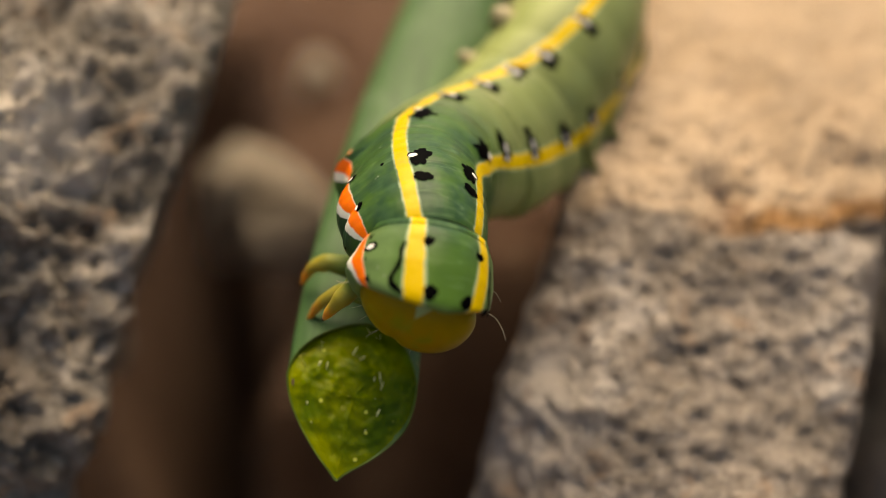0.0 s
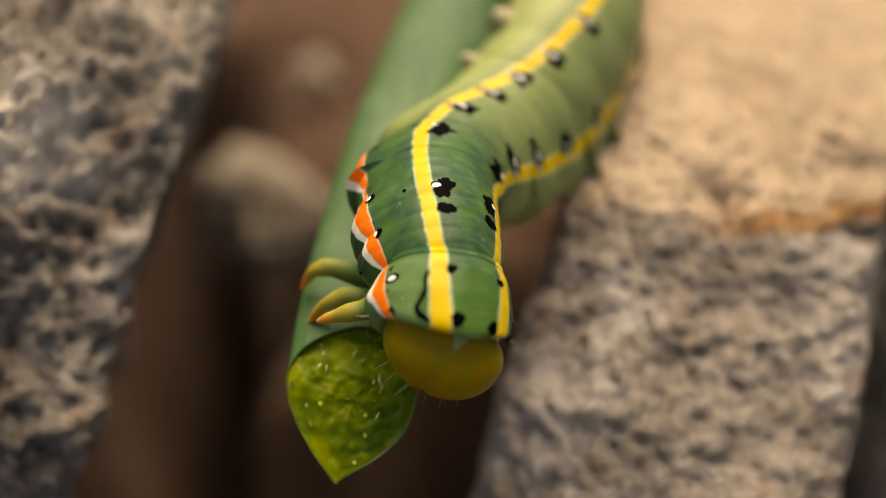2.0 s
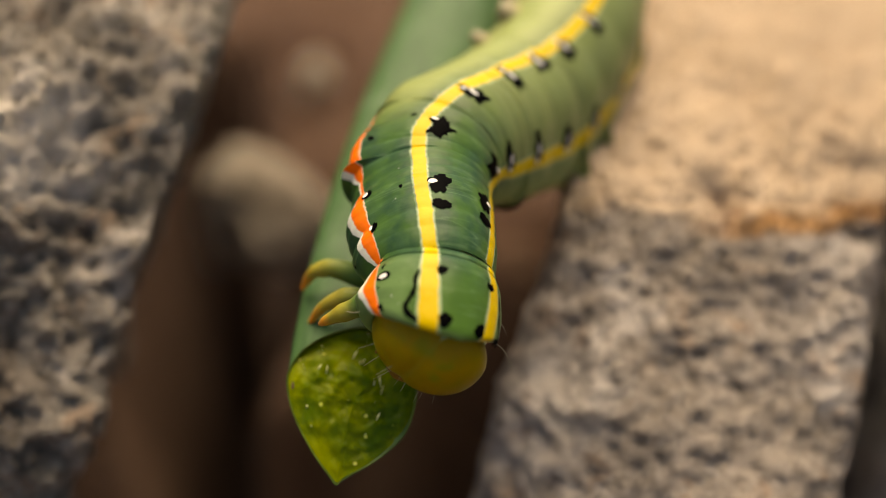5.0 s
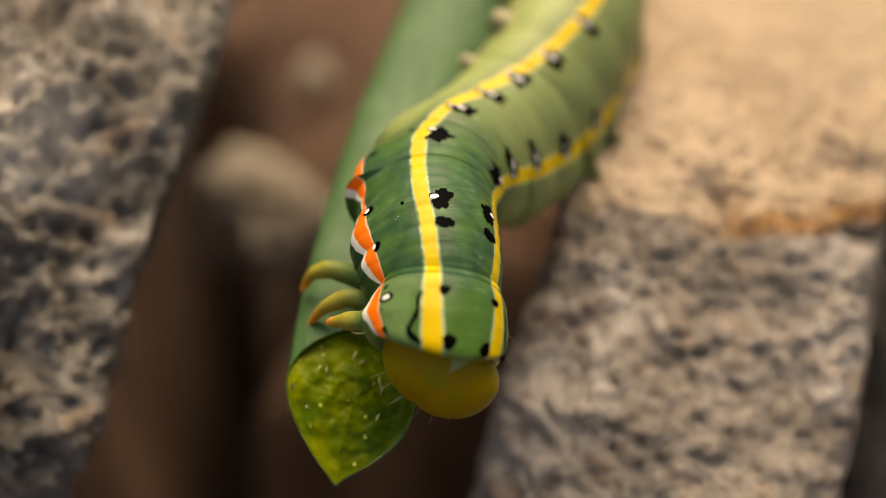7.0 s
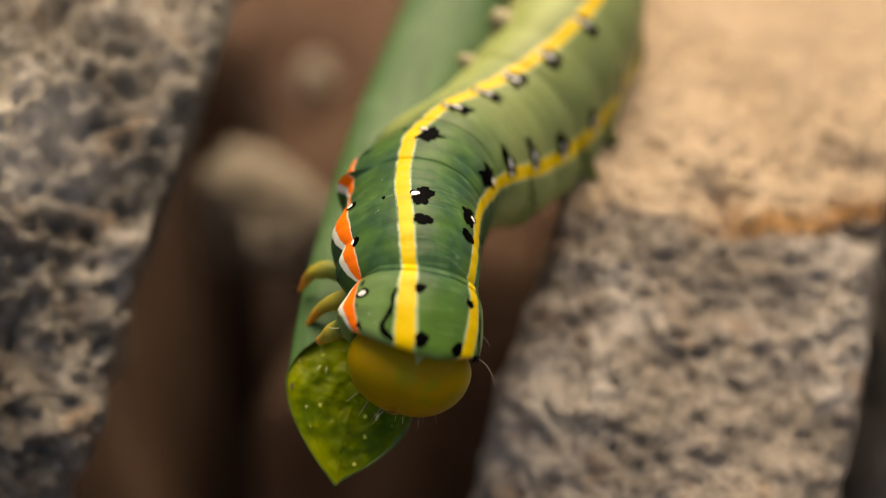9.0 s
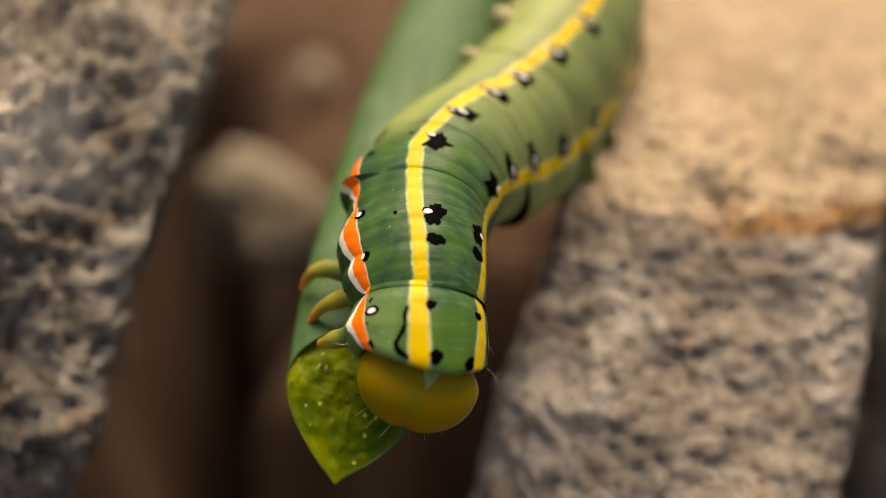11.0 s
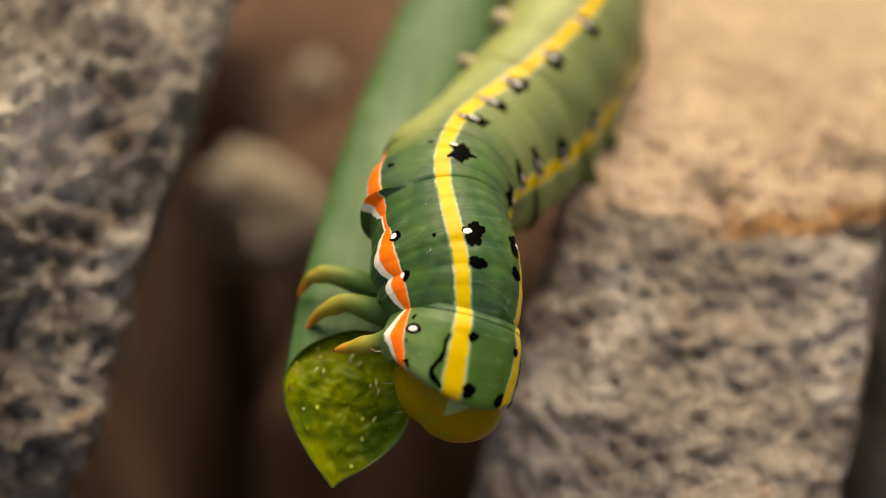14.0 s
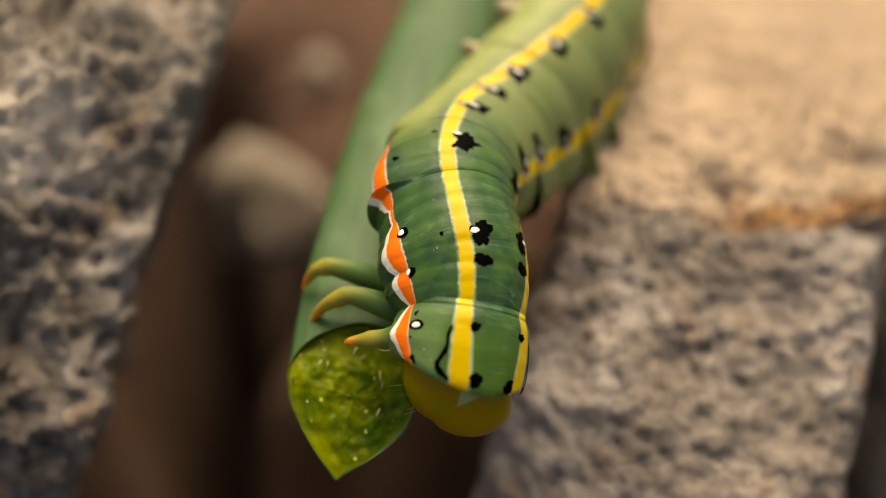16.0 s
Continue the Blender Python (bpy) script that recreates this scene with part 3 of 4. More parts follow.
MID_ABDOMEN = [
    (0, mm(0.49, 7.25, 30.86, 75.5, 30.7, -44.0)),
    (0.5, mm(0.47, 7.13, 30.92, 72.6, 30.7, -40.9)),
    (1, mm(0.49, 6.94, 31.04, 72.0, 31.4, -41.9)),
    (1.5, mm(0.64, 6.97, 30.95, 70.4, 36.2, -42.4)),
    (2, mm(0.66, 6.88, 30.92, 69.5, 37.4, -42.4)),
    (2.5, mm(0.64, 6.94, 30.89, 70.2, 35.4, -42.5)),
    (3, mm(0.66, 7.03, 30.84, 69.3, 35.5, -42.8)),
    (3.5, mm(0.68, 6.95, 30.86, 70.3, 37.3, -45.1)),
    (4, mm(0.67, 6.90, 30.79, 71.3, 40.6, -42.0)),
    (4.2, mm(0.72, 7.10, 31.70, 75.1, 53.2, -50.9)),
    (6.3, mm(0.57, 7.21, 32.01, 70.5, 50.5, -46.7)),
    (6.5, mm(0.67, 6.85, 30.96, 68.1, 39.6, -44.6)),
    (7, mm(0.61, 6.76, 31.00, 68.9, 37.7, -43.8)),
    (7.5, mm(0.54, 6.79, 31.03, 69.9, 36.5, -41.7)),
    (8, mm(0.58, 6.87, 30.91, 69.9, 38.5, -40.5)),
    (8.5, mm(0.52, 7.03, 30.88, 71.2, 36.4, -41.2)),
    (9, mm(0.57, 6.76, 30.97, 69.7, 35.8, -40.3)),
    (9.2, mm(0.54, 7.03, 31.64, 89.9, 48.9, -29.7)),
    (11.3, mm(0.52, 6.54, 31.17, 76.2, 42.9, -35.3)),
    (11.5, mm(0.33, 6.82, 31.10, 73.7, 33.8, -35.3)),
    (12, mm(0.59, 6.66, 31.01, 74.8, 41.4, -39.2)),
    (12.5, mm(0.64, 6.38, 31.12, 73.5, 43.4, -34.4)),
    (13, mm(0.69, 6.50, 30.93, 72.5, 41.2, -37.3)),
    (13.5, mm(0.55, 6.72, 30.90, 73.7, 36.9, -32.2)),
    (14, mm(0.70, 6.35, 30.95, 70.2, 43.0, -35.1)),
    (14.5, mm(0.76, 6.49, 31.08, 64.4, 38.5, -28.1)),
    (15, mm(0.87, 6.48, 30.92, 69.5, 41.6, -28.3)),
    (15.5, mm(0.58, 6.65, 31.02, 68.7, 36.8, -33.6)),
    (16, mm(0.65, 6.54, 31.02, 72.8, 40.9, -31.1)),
]
ABDOMEN = [
    (0, mm(2.11, 9.61, 30.39, 84.9, 43.5, -33.5)),
    (0.5, mm(2.06, 9.53, 30.49, 88.6, 44.1, -31.5)),
    (1, mm(2.09, 9.33, 30.60, 88.4, 43.4, -35.0)),
    (1.5, mm(2.20, 9.37, 30.55, 89.5, 46.0, -35.9)),
    (2, mm(2.19, 9.30, 30.50, 89.1, 47.2, -34.7)),
    (2.5, mm(2.17, 9.36, 30.49, 88.5, 45.8, -35.3)),
    (3, mm(2.21, 9.43, 30.50, 91.4, 46.8, -33.2)),
    (3.5, mm(2.25, 9.36, 30.48, 89.3, 46.0, -36.9)),
    (4, mm(2.19, 9.29, 30.45, 88.5, 48.0, -36.4)),
    (4.2, mm(2.35, 9.42, 31.17, 70.7, 58.3, -51.3)),
    (6.3, mm(2.05, 9.61, 31.38, 70.9, 55.7, -49.0)),
    (6.5, mm(2.17, 9.25, 30.49, 87.7, 47.1, -35.7)),
    (7, mm(2.13, 9.18, 30.56, 87.2, 46.6, -36.4)),
    (7.5, mm(2.08, 9.21, 30.61, 89.8, 46.2, -35.7)),
    (8, mm(2.10, 9.29, 30.52, 91.0, 46.8, -35.4)),
    (8.5, mm(2.08, 9.43, 30.53, 90.9, 47.1, -34.9)),
    (9, mm(2.04, 9.20, 30.54, 90.2, 46.4, -33.0)),
    (9.2, mm(2.25, 9.28, 31.12, 74.6, 59.1, -53.0)),
    (11.3, mm(1.97, 9.01, 30.81, 93.8, 48.9, -30.7)),
    (11.5, mm(1.85, 9.31, 30.89, 101.6, 47.0, -27.3)),
    (12, mm(2.04, 9.13, 30.69, 93.2, 47.7, -33.1)),
    (12.5, mm(1.98, 8.91, 30.77, 91.7, 49.4, -30.5)),
    (13, mm(2.05, 9.03, 30.62, 93.6, 49.0, -30.3)),
    (13.5, mm(1.98, 9.24, 30.80, 105.3, 47.9, -26.8)),
    (14, mm(2.00, 8.90, 30.60, 93.0, 48.2, -30.7)),
    (14.5, mm(1.96, 9.04, 30.73, 96.2, 46.8, -27.8)),
    (15, mm(2.03, 9.07, 30.53, 92.5, 47.6, -27.8)),
    (15.5, mm(1.89, 9.23, 30.82, 105.0, 49.1, -23.5)),
    (16, mm(1.96, 9.10, 30.74, 99.5, 48.2, -26.9)),
]
HIND_ABDOMEN = mm(5.23, 14.45, 31.78, 121.8, 66.2, 6.1)
TAIL = mm(6.52, 21.66, 33.27, 114.3, 59.4, 16.0)
HEAD = [
    (0, mm(-0.75, -1.31, 31.35, 144.6, 31.4, -16.4)),
    (0.5, mm(-0.21, -1.38, 30.87, 139.1, 33.4, -17.6)),
    (1, mm(-0.47, -1.48, 30.66, 150.6, 30.4, -17.8)),
    (1.5, mm(-0.27, -1.74, 30.83, 137.3, 33.0, -18.0)),
    (2, mm(0.06, -2.33, 30.25, 123.9, 28.5, -11.7)),
    (2.5, mm(0.14, -2.07, 30.45, 128.9, 27.1, -11.2)),
    (3, mm(0.27, -1.71, 30.19, 131.0, 32.3, -15.3)),
    (3.5, mm(0.02, -2.56, 30.73, 100.8, 20.1, -16.0)),
    (4, mm(-0.10, -2.13, 29.46, 123.8, 20.0, -3.9)),
    (4.2, mm(-0.09, -2.01, 30.08, 116.7, 22.9, -8.2)),
    (6.3, mm(-0.89, -1.99, 30.40, 120.6, 41.6, -29.9)),
    (6.5, mm(-0.52, -2.30, 30.44, 122.8, 31.0, -16.9)),
    (7, mm(0.04, -2.56, 29.75, 124.7, 33.5, -17.5)),
    (7.5, mm(0.07, -2.38, 29.55, 133.6, 33.8, -17.2)),
    (8, mm(-0.08, -2.45, 29.87, 119.9, 29.1, -15.8)),
    (8.5, mm(-0.31, -2.22, 29.89, 116.3, 17.4, -2.1)),
    (9, mm(-1.03, -2.60, 29.72, 120.9, 17.9, -5.8)),
    (9.2, mm(-0.64, -2.23, 29.44, 123.0, 25.5, -8.5)),
    (11.3, mm(-0.77, -2.63, 28.97, 128.9, 18.0, -1.3)),
    (11.5, mm(-0.68, -2.39, 29.36, 128.9, 16.7, 0.2)),
    (12, mm(-1.06, -2.69, 29.43, 136.1, 30.7, -13.7)),
    (12.5, mm(-1.19, -2.60, 29.75, 131.7, 37.6, -22.9)),
    (13, mm(-0.14, -2.73, 29.35, 131.9, 34.3, -16.4)),
    (13.5, mm(0.47, -2.40, 28.55, 143.6, 35.0, -15.4)),
    (14, mm(0.31, -2.37, 28.49, 150.8, 40.2, -19.2)),
    (14.5, mm(0.40, -1.85, 28.68, 163.4, 36.2, -13.8)),
    (15, mm(0.59, -1.67, 28.21, 157.8, 44.7, -20.3)),
    (15.5, mm(0.74, -2.10, 28.51, 150.9, 34.6, -12.1)),
    (16, mm(0.47, -2.32, 28.34, 144.4, 36.5, -17.3)),
]
TIMES = [row[0] for row in PROTHORAX]
LEADS = [(-26.5, [(t, TAIL) for t in TIMES]), (-20.0, [(t, HIND_ABDOMEN) for t in TIMES]), (-14.0, ABDOMEN), (-11.0, MID_ABDOMEN), (-8.2, FORE_ABDOMEN), (-5.0, THORAX), (-1.5, PROTHORAX)]


def body_pose(s, k):
    """The pose of the body's slice at s millimetres (0: the collar's front edge) in row k: z forward, y to the back."""
    for (a, first), (b, last) in zip(LEADS, LEADS[1:]):
        if s <= b or b == -1.5:
            break
    m0, m1, t = first[k][1], last[k][1], (s - a) / (b - a)
    p0, p1 = m0.translation * 1000, m1.translation * 1000
    f0, f1 = (m.to_3x3() @ Vector((0, 0, 1)) for m in (m0, m1))
    reach = (p1 - p0).length
    if t <= 0 or t >= 1:
        base, f, q = (p0, f0, t * (b - a)) if t <= 0 else (p1, f1, (t - 1) * (b - a))
        place, way = base + f * q, f
    else:
        place = (2 * t ** 3 - 3 * t ** 2 + 1) * p0 + (t ** 3 - 2 * t ** 2 + t) * reach * f0 + (3 * t ** 2 - 2 * t ** 3) * p1 + (t ** 3 - t ** 2) * reach * f1
        way = (6 * t * t - 6 * t) * p0 + (3 * t * t - 4 * t + 1) * reach * f0 + (6 * t - 6 * t * t) * p1 + (3 * t * t - 2 * t) * reach * f1
        way.normalize()
    back = m0.to_quaternion().slerp(m1.to_quaternion(), min(max(t, 0), 1)) @ Vector((0, 1, 0))
    side = back.cross(way).normalized()
    back = way.cross(side)
    m = Matrix((side, back, way)).transposed().to_4x4()
    m.translation = place / 1000
    return m


RADIUS_AT = [-30, -27, -25, -22, -15, -11.4, -8.2, -6, -3.6, -2.95, -2.5, -1.5, -0.5, 0]
RADIUS = [0.6, 1.7, 2.45, 2.9, 2.8, 2.66, 2.45, 2.3, 2.2, 2.1, 2.24, 2.3, 2.26, 2.12]
BREAKS = [-28.6, -26.2, -23.9, -21.7, -19.6, -17.6, -15.7, -13.7, -11.7, -9.3, -7.1, -2.9, 0.0]


def radius(s, a):
    """The skin's distance from the axis at s, a radians from the middle of the back."""
    r = float(np.interp(s, RADIUS_AT, RADIUS))
    for lo, hi in zip(BREAKS, BREAKS[1:]):
        if lo <= s <= hi:
            u = (s - lo) / (hi - lo)
            lobe = math.sin(math.pi * u) ** 1.6
            side = math.exp(-((abs(math.degrees(a)) - 103) / 20) ** 2) * (float(np.interp(s, [-10, -8], [0.25, 1.0])) if a > 0 else 1.0)
            r += side * (0.26 * flank_lobe(s) ** 1.4 - 0.08 + float(np.interp(s, [-13, -9, -6.5, -4, -2.9], [0, 0.20, 0.22, 0.18, 0.05])))
            if a < 0:  # the flank on the stem's side swells more
                r += side * float(np.interp(s, [-9.4, -8.9, -6.5, -4, -2.9], [0, 0.14, 0.12, 0.06, 0.0])) * (0.6 + 0.4 * flank_lobe(s))
            else:  # the other one sags where the body bends
                r += math.exp(-((math.degrees(a) - 77) / 29) ** 2) * float(np.interp(s, [-24, -20, -16, -13, -11, -9.3], [0.5, 1.05, 1.05, 0.7, 0.35, 0.0])) * (0.95 + 0.05 * lobe)
            r *= 0.984 + 0.020 * lobe
            pleura = math.exp(-((abs(math.degrees(a)) - 133) / 20) ** 2) * (1.35 if a < 0 else 0.8)
            r += pleura * float(np.interp(s, [-9, -7, -5.8, -3.9, -2.9, -1.5, 0], [0, 0.22, 0.42, 0.40, 0.16, 0.06, 0.0])) * (0.8 + 0.2 * flank_lobe(s))
    r *= 1 - 0.16 * smoothstep(abs(math.degrees(a)), 115, 180)
    r *= 1 + 0.007 * noise.noise(Vector((math.cos(a) * 2, math.sin(a) * 2, s * 1.3)))
    return r


def stripe_middle(s):
    return np.interp(s, [-20, -10.5, -8.2, -5.1, -2.85, -0.4], [42, 42.5, 45.5, 39.6, 33.6, 29.5]), np.interp(s, [-20, -9, -5, -3.2, -1.5, 0], [5.6, 5.8, 6.0, 6.2, 7.4, 8.6])


# swollen orange lobes along the flank: from, to, strength
LOBES = [(-2.85, 0.1, 1.0), (-4.5, -2.9, 0.8), (-6.05, -4.05, 1.0), (-8.7, -6.6, 0.95), (-10.7, -9.1, 0.7)]


def flank_lobe(s):
    return max([k * math.sin(math.pi * (s - lo) / (hi - lo)) for lo, hi, k in LOBES if lo <= s <= hi], default=0.0)


def side_middle(s):
    return np.interp(s, [-20, -7.7, -5.2, -1.5, -0.8, 0], [108, 101, 97.5, 86, 82.5, 78]), (1.7 + 5.6 * flank_lobe(s) ** 0.5) * np.interp(s, [-13, -9], [1.5, 1])


def collar_bow(a):
    """How far the collar's front edge runs forward at a radians from the middle of the back."""
    return 0.95 * (max(math.cos(a), -0.1) - 0.85)


def front_edge(a):
    """Where the collar ends at a radians from the middle of the back."""
    return -0.33 + (0.0 if a < 0 else -0.42 * math.sin(min(a, 1.6)))


def body_ring(name, s0, s1, overlap, rows, front=0.0):
    """A slice of the body from s0 to s1, tucked in at both ends under its neighbours; front closes it to the neck."""
    mid, cols = (s0 + s1) / 2, 132
    stations = [(s, 1.0) for s in np.linspace(s0, s1, rows)]
    stations = [(s0 - overlap, 0.984), (s0 - overlap * 0.5, 0.995), (s0 - 0.012, 0.9995)] + stations
    if front:
        stations += [(s1 + 0.07, 0.988), (s1 + 0.12, 0.965), (s1 + 0.13, 0.93), (s1 + 0.08, 0.89), (s1 - 0.06, 0.83), (s1 - 0.16, 0.70), (s1 - 0.26, 0.50), (s1 - 0.32, 0.25)]
    else:
        stations += [(s1 + 0.012, 0.9995), (s1 + overlap * 0.5, 0.995), (s1 + overlap, 0.984)]
    verts, marks, skin = [], [], []
    for s, k in stations:
        at = min(max(s, s0), s1) if front else s
        gap = min(abs(at - f) for f in FOLDS)
        puff = 1.0 - float(np.interp(at, [-16, -13], [0.005, 0.010])) * math.exp(-(gap / 0.14) ** 2)
        y0, yw = stripe_middle(s)
        o0, ow = side_middle(at)
        for j in range(cols):
            a = math.tau * j / cols - math.pi
            run = s
            if front:  # trimmed to the curved front edge
                run = s0 + (s - s0) * (front_edge(a) - s0) / (s1 - s0)
                y0, yw = stripe_middle(run)
                o0, ow = side_middle(run)
            r = radius(min(max(run if front else at, -28.59), -0.001), a) * k * puff
            bow = collar_bow(a) * smoothstep(run, s0 + 0.5, s1) if front else 0.0
            verts.append((r * math.sin(a) / 1000, r * math.cos(a) / 1000, (run + bow - mid) / 1000))
            deg = abs(math.degrees(a))
            marks.append(((deg - y0) / yw, (deg - o0 - (14 if a > 0 else 0)) / ow))
            skin.append((a * 2.2, run))
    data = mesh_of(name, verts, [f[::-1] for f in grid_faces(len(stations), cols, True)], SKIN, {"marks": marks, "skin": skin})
    # the tucked ends keep the normals of the open skin, so that the slices shade as one
    pos = np.array(verts).reshape(len(stations), cols, 3)
    last = 3 + rows + (3 if front else 0)
    along = np.gradient(pos[3:last], axis=0)
    across = np.roll(pos[3:last], -1, axis=1) - np.roll(pos[3:last], 1, axis=1)
    out = np.cross(across, along)
    out *= np.sign(np.sum(out[:, :, :2] * pos[3:last, :, :2], axis=2))[:, :, None]
    out /= np.linalg.norm(out, axis=2)[:, :, None]
    out = np.concatenate([out[:1]] * 3 + [out] + [out[-1:]] * (len(stations) - last))
    data.normals_split_custom_set_from_vertices([tuple(v) for v in out.reshape(-1, 3)])
    return mid, data


def spot(name, parent, mid, s, deg, half_s, half_w, material, lift=0.022, seed=0, ragged=0.25, turn=0.0, label=""):
    """A flat spot of pigment that follows the skin; half sizes in millimetres along and across the body."""
    rng = random.Random(seed * 7 + 3)
    n = 36
    phase = [rng.uniform(0, math.tau) for _ in range(5)]
    verts, faces = [], []
    for ring, u in enumerate((0.0, 0.55, 1.0)):
        for j in range(1 if ring == 0 else n):
            a = math.tau * j / n
            k = u * (1 + ragged * (0.5 * math.sin(2 * a + phase[0]) + 0.4 * math.sin(3 * a + phase[1]) + 0.35 * math.sin(5 * a + phase[2]) + 0.3 * math.sin(8 * a + phase[3]) + 0.3 * math.sin(13 * a + phase[4])))
            dx, ds = k * half_w * math.cos(a), k * half_s * math.sin(a)
            dx, ds = dx * math.cos(turn) - ds * math.sin(turn), dx * math.sin(turn) + ds * math.cos(turn)
            at = s + ds
            ang = radians(deg) + dx / 2.2
            r = radius(min(max(at, -29), -0.001), ang) + lift * (1 if u < 1 else 0.5)
            bow = 0.0
            if mid > -2.0:
                bow = collar_bow(ang) * smoothstep(at, -2.4, 0.0)
            verts.append((r * math.sin(ang) / 1000, r * math.cos(ang) / 1000, (at + bow - mid) / 1000))
    for j in range(n):
        k = (j + 1) % n
        faces.append((0, 1 + j, 1 + k))
        faces.append((1 + j, 1 + n + j, 1 + n + k, 1 + k))
    return part(name, mesh_of(name, verts, faces, material), parent, label)


FOLDS = [-2.9, -3.55, -4.15, -4.85, -5.6, -6.1, -6.6, -7.1, -7.75, -8.6, -9.3, -10.0, -11.1, -11.7, -12.3, -13.3, -13.7, -14.4, -15.3, -15.7, -17.6, -19.6, -21.7, -23.9, -26.2, -28.6]
CUTS = [-2.9 - 0.21 * i for i in range(20)] + [-7.1 - 0.2 * i for i in range(28)] + [-12.7 - 0.3 * i for i in range(37)] + [-23.9, -25.0, -26.2, -27.4, -28.6]
RINGS = list(zip(CUTS, CUTS[1:]))


def streak(name, parent, mid, path, material, lift=0.022):
    """A narrow wavy line of pigment on the skin through (s, degrees, half width)."""
    line = catmull([(a, b, c) for a, b, c in path], False, 5)
    verts = []
    for p in line:
        for side in (-1, 1):
            ang = radians(p.y) + side * p.z * (1 + 0.3 * noise.noise(Vector((p.x * 9, side, 0)))) / 2.2
            r = radius(p.x, ang) + lift
            z = p.x + collar_bow(ang) * smoothstep(p.x, -2.4, 0.0) - mid
            verts.append((r * math.sin(ang) / 1000, r * math.cos(ang) / 1000, z / 1000))
    return part(name, mesh_of(name, verts, grid_faces(len(line), 2, False), material), parent)


MOVING = []  # (part, s)


def build_caterpillar():
    root = new("caterpillar")
    tagged(root, "green caterpillar with yellow, orange and black markings on a stem", "caterpillar")
    segments = []
    mid, data = body_ring("prothorax", -2.9, 0.0, 0.2, 30, front=1.0)
    collar = part("prothorax", data, root, "smooth green collar plate with two yellow lines")
    MOVING.append((collar, mid))
    segments.append((-2.9, 0.0, collar, mid))
    for hi, lo in RINGS:
        mid, data = body_ring("body_ring", lo, hi, 0.14 if lo > -16 else 0.2, max(5, int((hi - lo) * 11)))
        ring = part("body_ring", data, root)
        MOVING.append((ring, mid))
        segments.append((lo, hi, ring, mid))

    def mark(name, s, deg, half_s, half_w, material=BLACK, **more):
        for lo, hi, ob, mid in segments:
            if lo <= s <= hi:
                return spot(name, ob, mid, s, deg, half_s, half_w, material, **more)

    # collar
    for side in (-1, 1):
        mark("black_spot", -0.62, side * 16.3, 0.23, 0.22, seed=1 if side < 0 else 2, ragged=0.18)
        mark("black_spot", -2.22, side * (22.5 if side < 0 else 25.5), 0.15, 0.18, seed=5 if side < 0 else 6)
        streak("black_line", collar, segments[0][3], [(-2.15, side * 41, 0.035), (-1.85, side * 43, 0.065), (-1.55, side * 42.5, 0.05), (-1.25, side * 44, 0.08), (-1.0, side * 47, 0.065), (-0.75, side * 49, 0.085), (-0.5, side * 47, 0.10)], BLACK)
        mark("black_spot", -0.50, side * 44.5, 0.13, 0.24, seed=12, turn=-0.4 * side)
        mark("eye_ring", -2.06, side * 73.5, 0.21, 0.29, seed=13, ragged=0.03)
        mark("white_dot", -2.06, side * 73.5, 0.125, 0.185, WHITE, lift=0.034, seed=14, ragged=0.05)
        mark("black_spot", -0.55, side * 72.5, 0.17, 0.10, seed=15, ragged=0.4)
        mark("black_spot", -2.50, side * 77, 0.09, 0.07, seed=17, ragged=0.4)
        mark("black_spot", -1.5, side * 76, 0.05, 0.05, seed=18, ragged=0.4)
    # thorax behind the collar
    for side in (-1, 1):
        mark("black_spot", -5.04, side * 24.0, 0.41, 0.37, seed=19, ragged=0.30)
        mark("white_dot", -5.11, side * 29.3, 0.10, 0.16, WHITE, lift=0.034, seed=22, ragged=0.1)
        mark("black_spot", -4.21, side * 22.8, 0.22, 0.30, seed=23, ragged=0.2)
        mark("black_spot", -5.18, side * 57, 0.07, 0.07, seed=24, ragged=0.2)
        mark("eye_ring", -5.56, side * 89, 0.21, 0.18, seed=25, ragged=0.08)
        mark("white_dot", -5.58, side * 90, 0.13, 0.105, WHITE, lift=0.034, seed=26, ragged=0.1)
        mark("black_spot", -4.10, side * 85.5, 0.21, 0.11, seed=27, ragged=0.25)
        mark("white_dot", -4.13, side * 88.5, 0.11, 0.07, WHITE, lift=0.034, seed=28, ragged=0.1)
        mark("black_spot", -8.05, side * 87, 0.11, 0.10, seed=29, ragged=0.3)
        mark("black_spot", -8.7, side * 57, 0.04, 0.10, seed=42, ragged=0.3)
        mark("black_spot", -3.6, side * 122, 0.06, 0.06, seed=43, ragged=0.3)
        for s, deg, size in ((-4.75, 62, 0.024), (-4.70, 64.5, 0.016), (-6.1, 60, 0.018)):
            mark("speck_glint", s, side * deg, size, size, PALE, seed=40, ragged=0.1)
        # small glints on the collar, painted as pale dots; the smallest is black
        for s, deg, size in ((-1.75, 56, 0.018), (-1.1, 62, 0.024), (-0.8, 55, 0.020)):
            mark("speck_glint", s, side * deg, size, size, PALE if size > 0.019 else BLACK, seed=41, ragged=0.1)
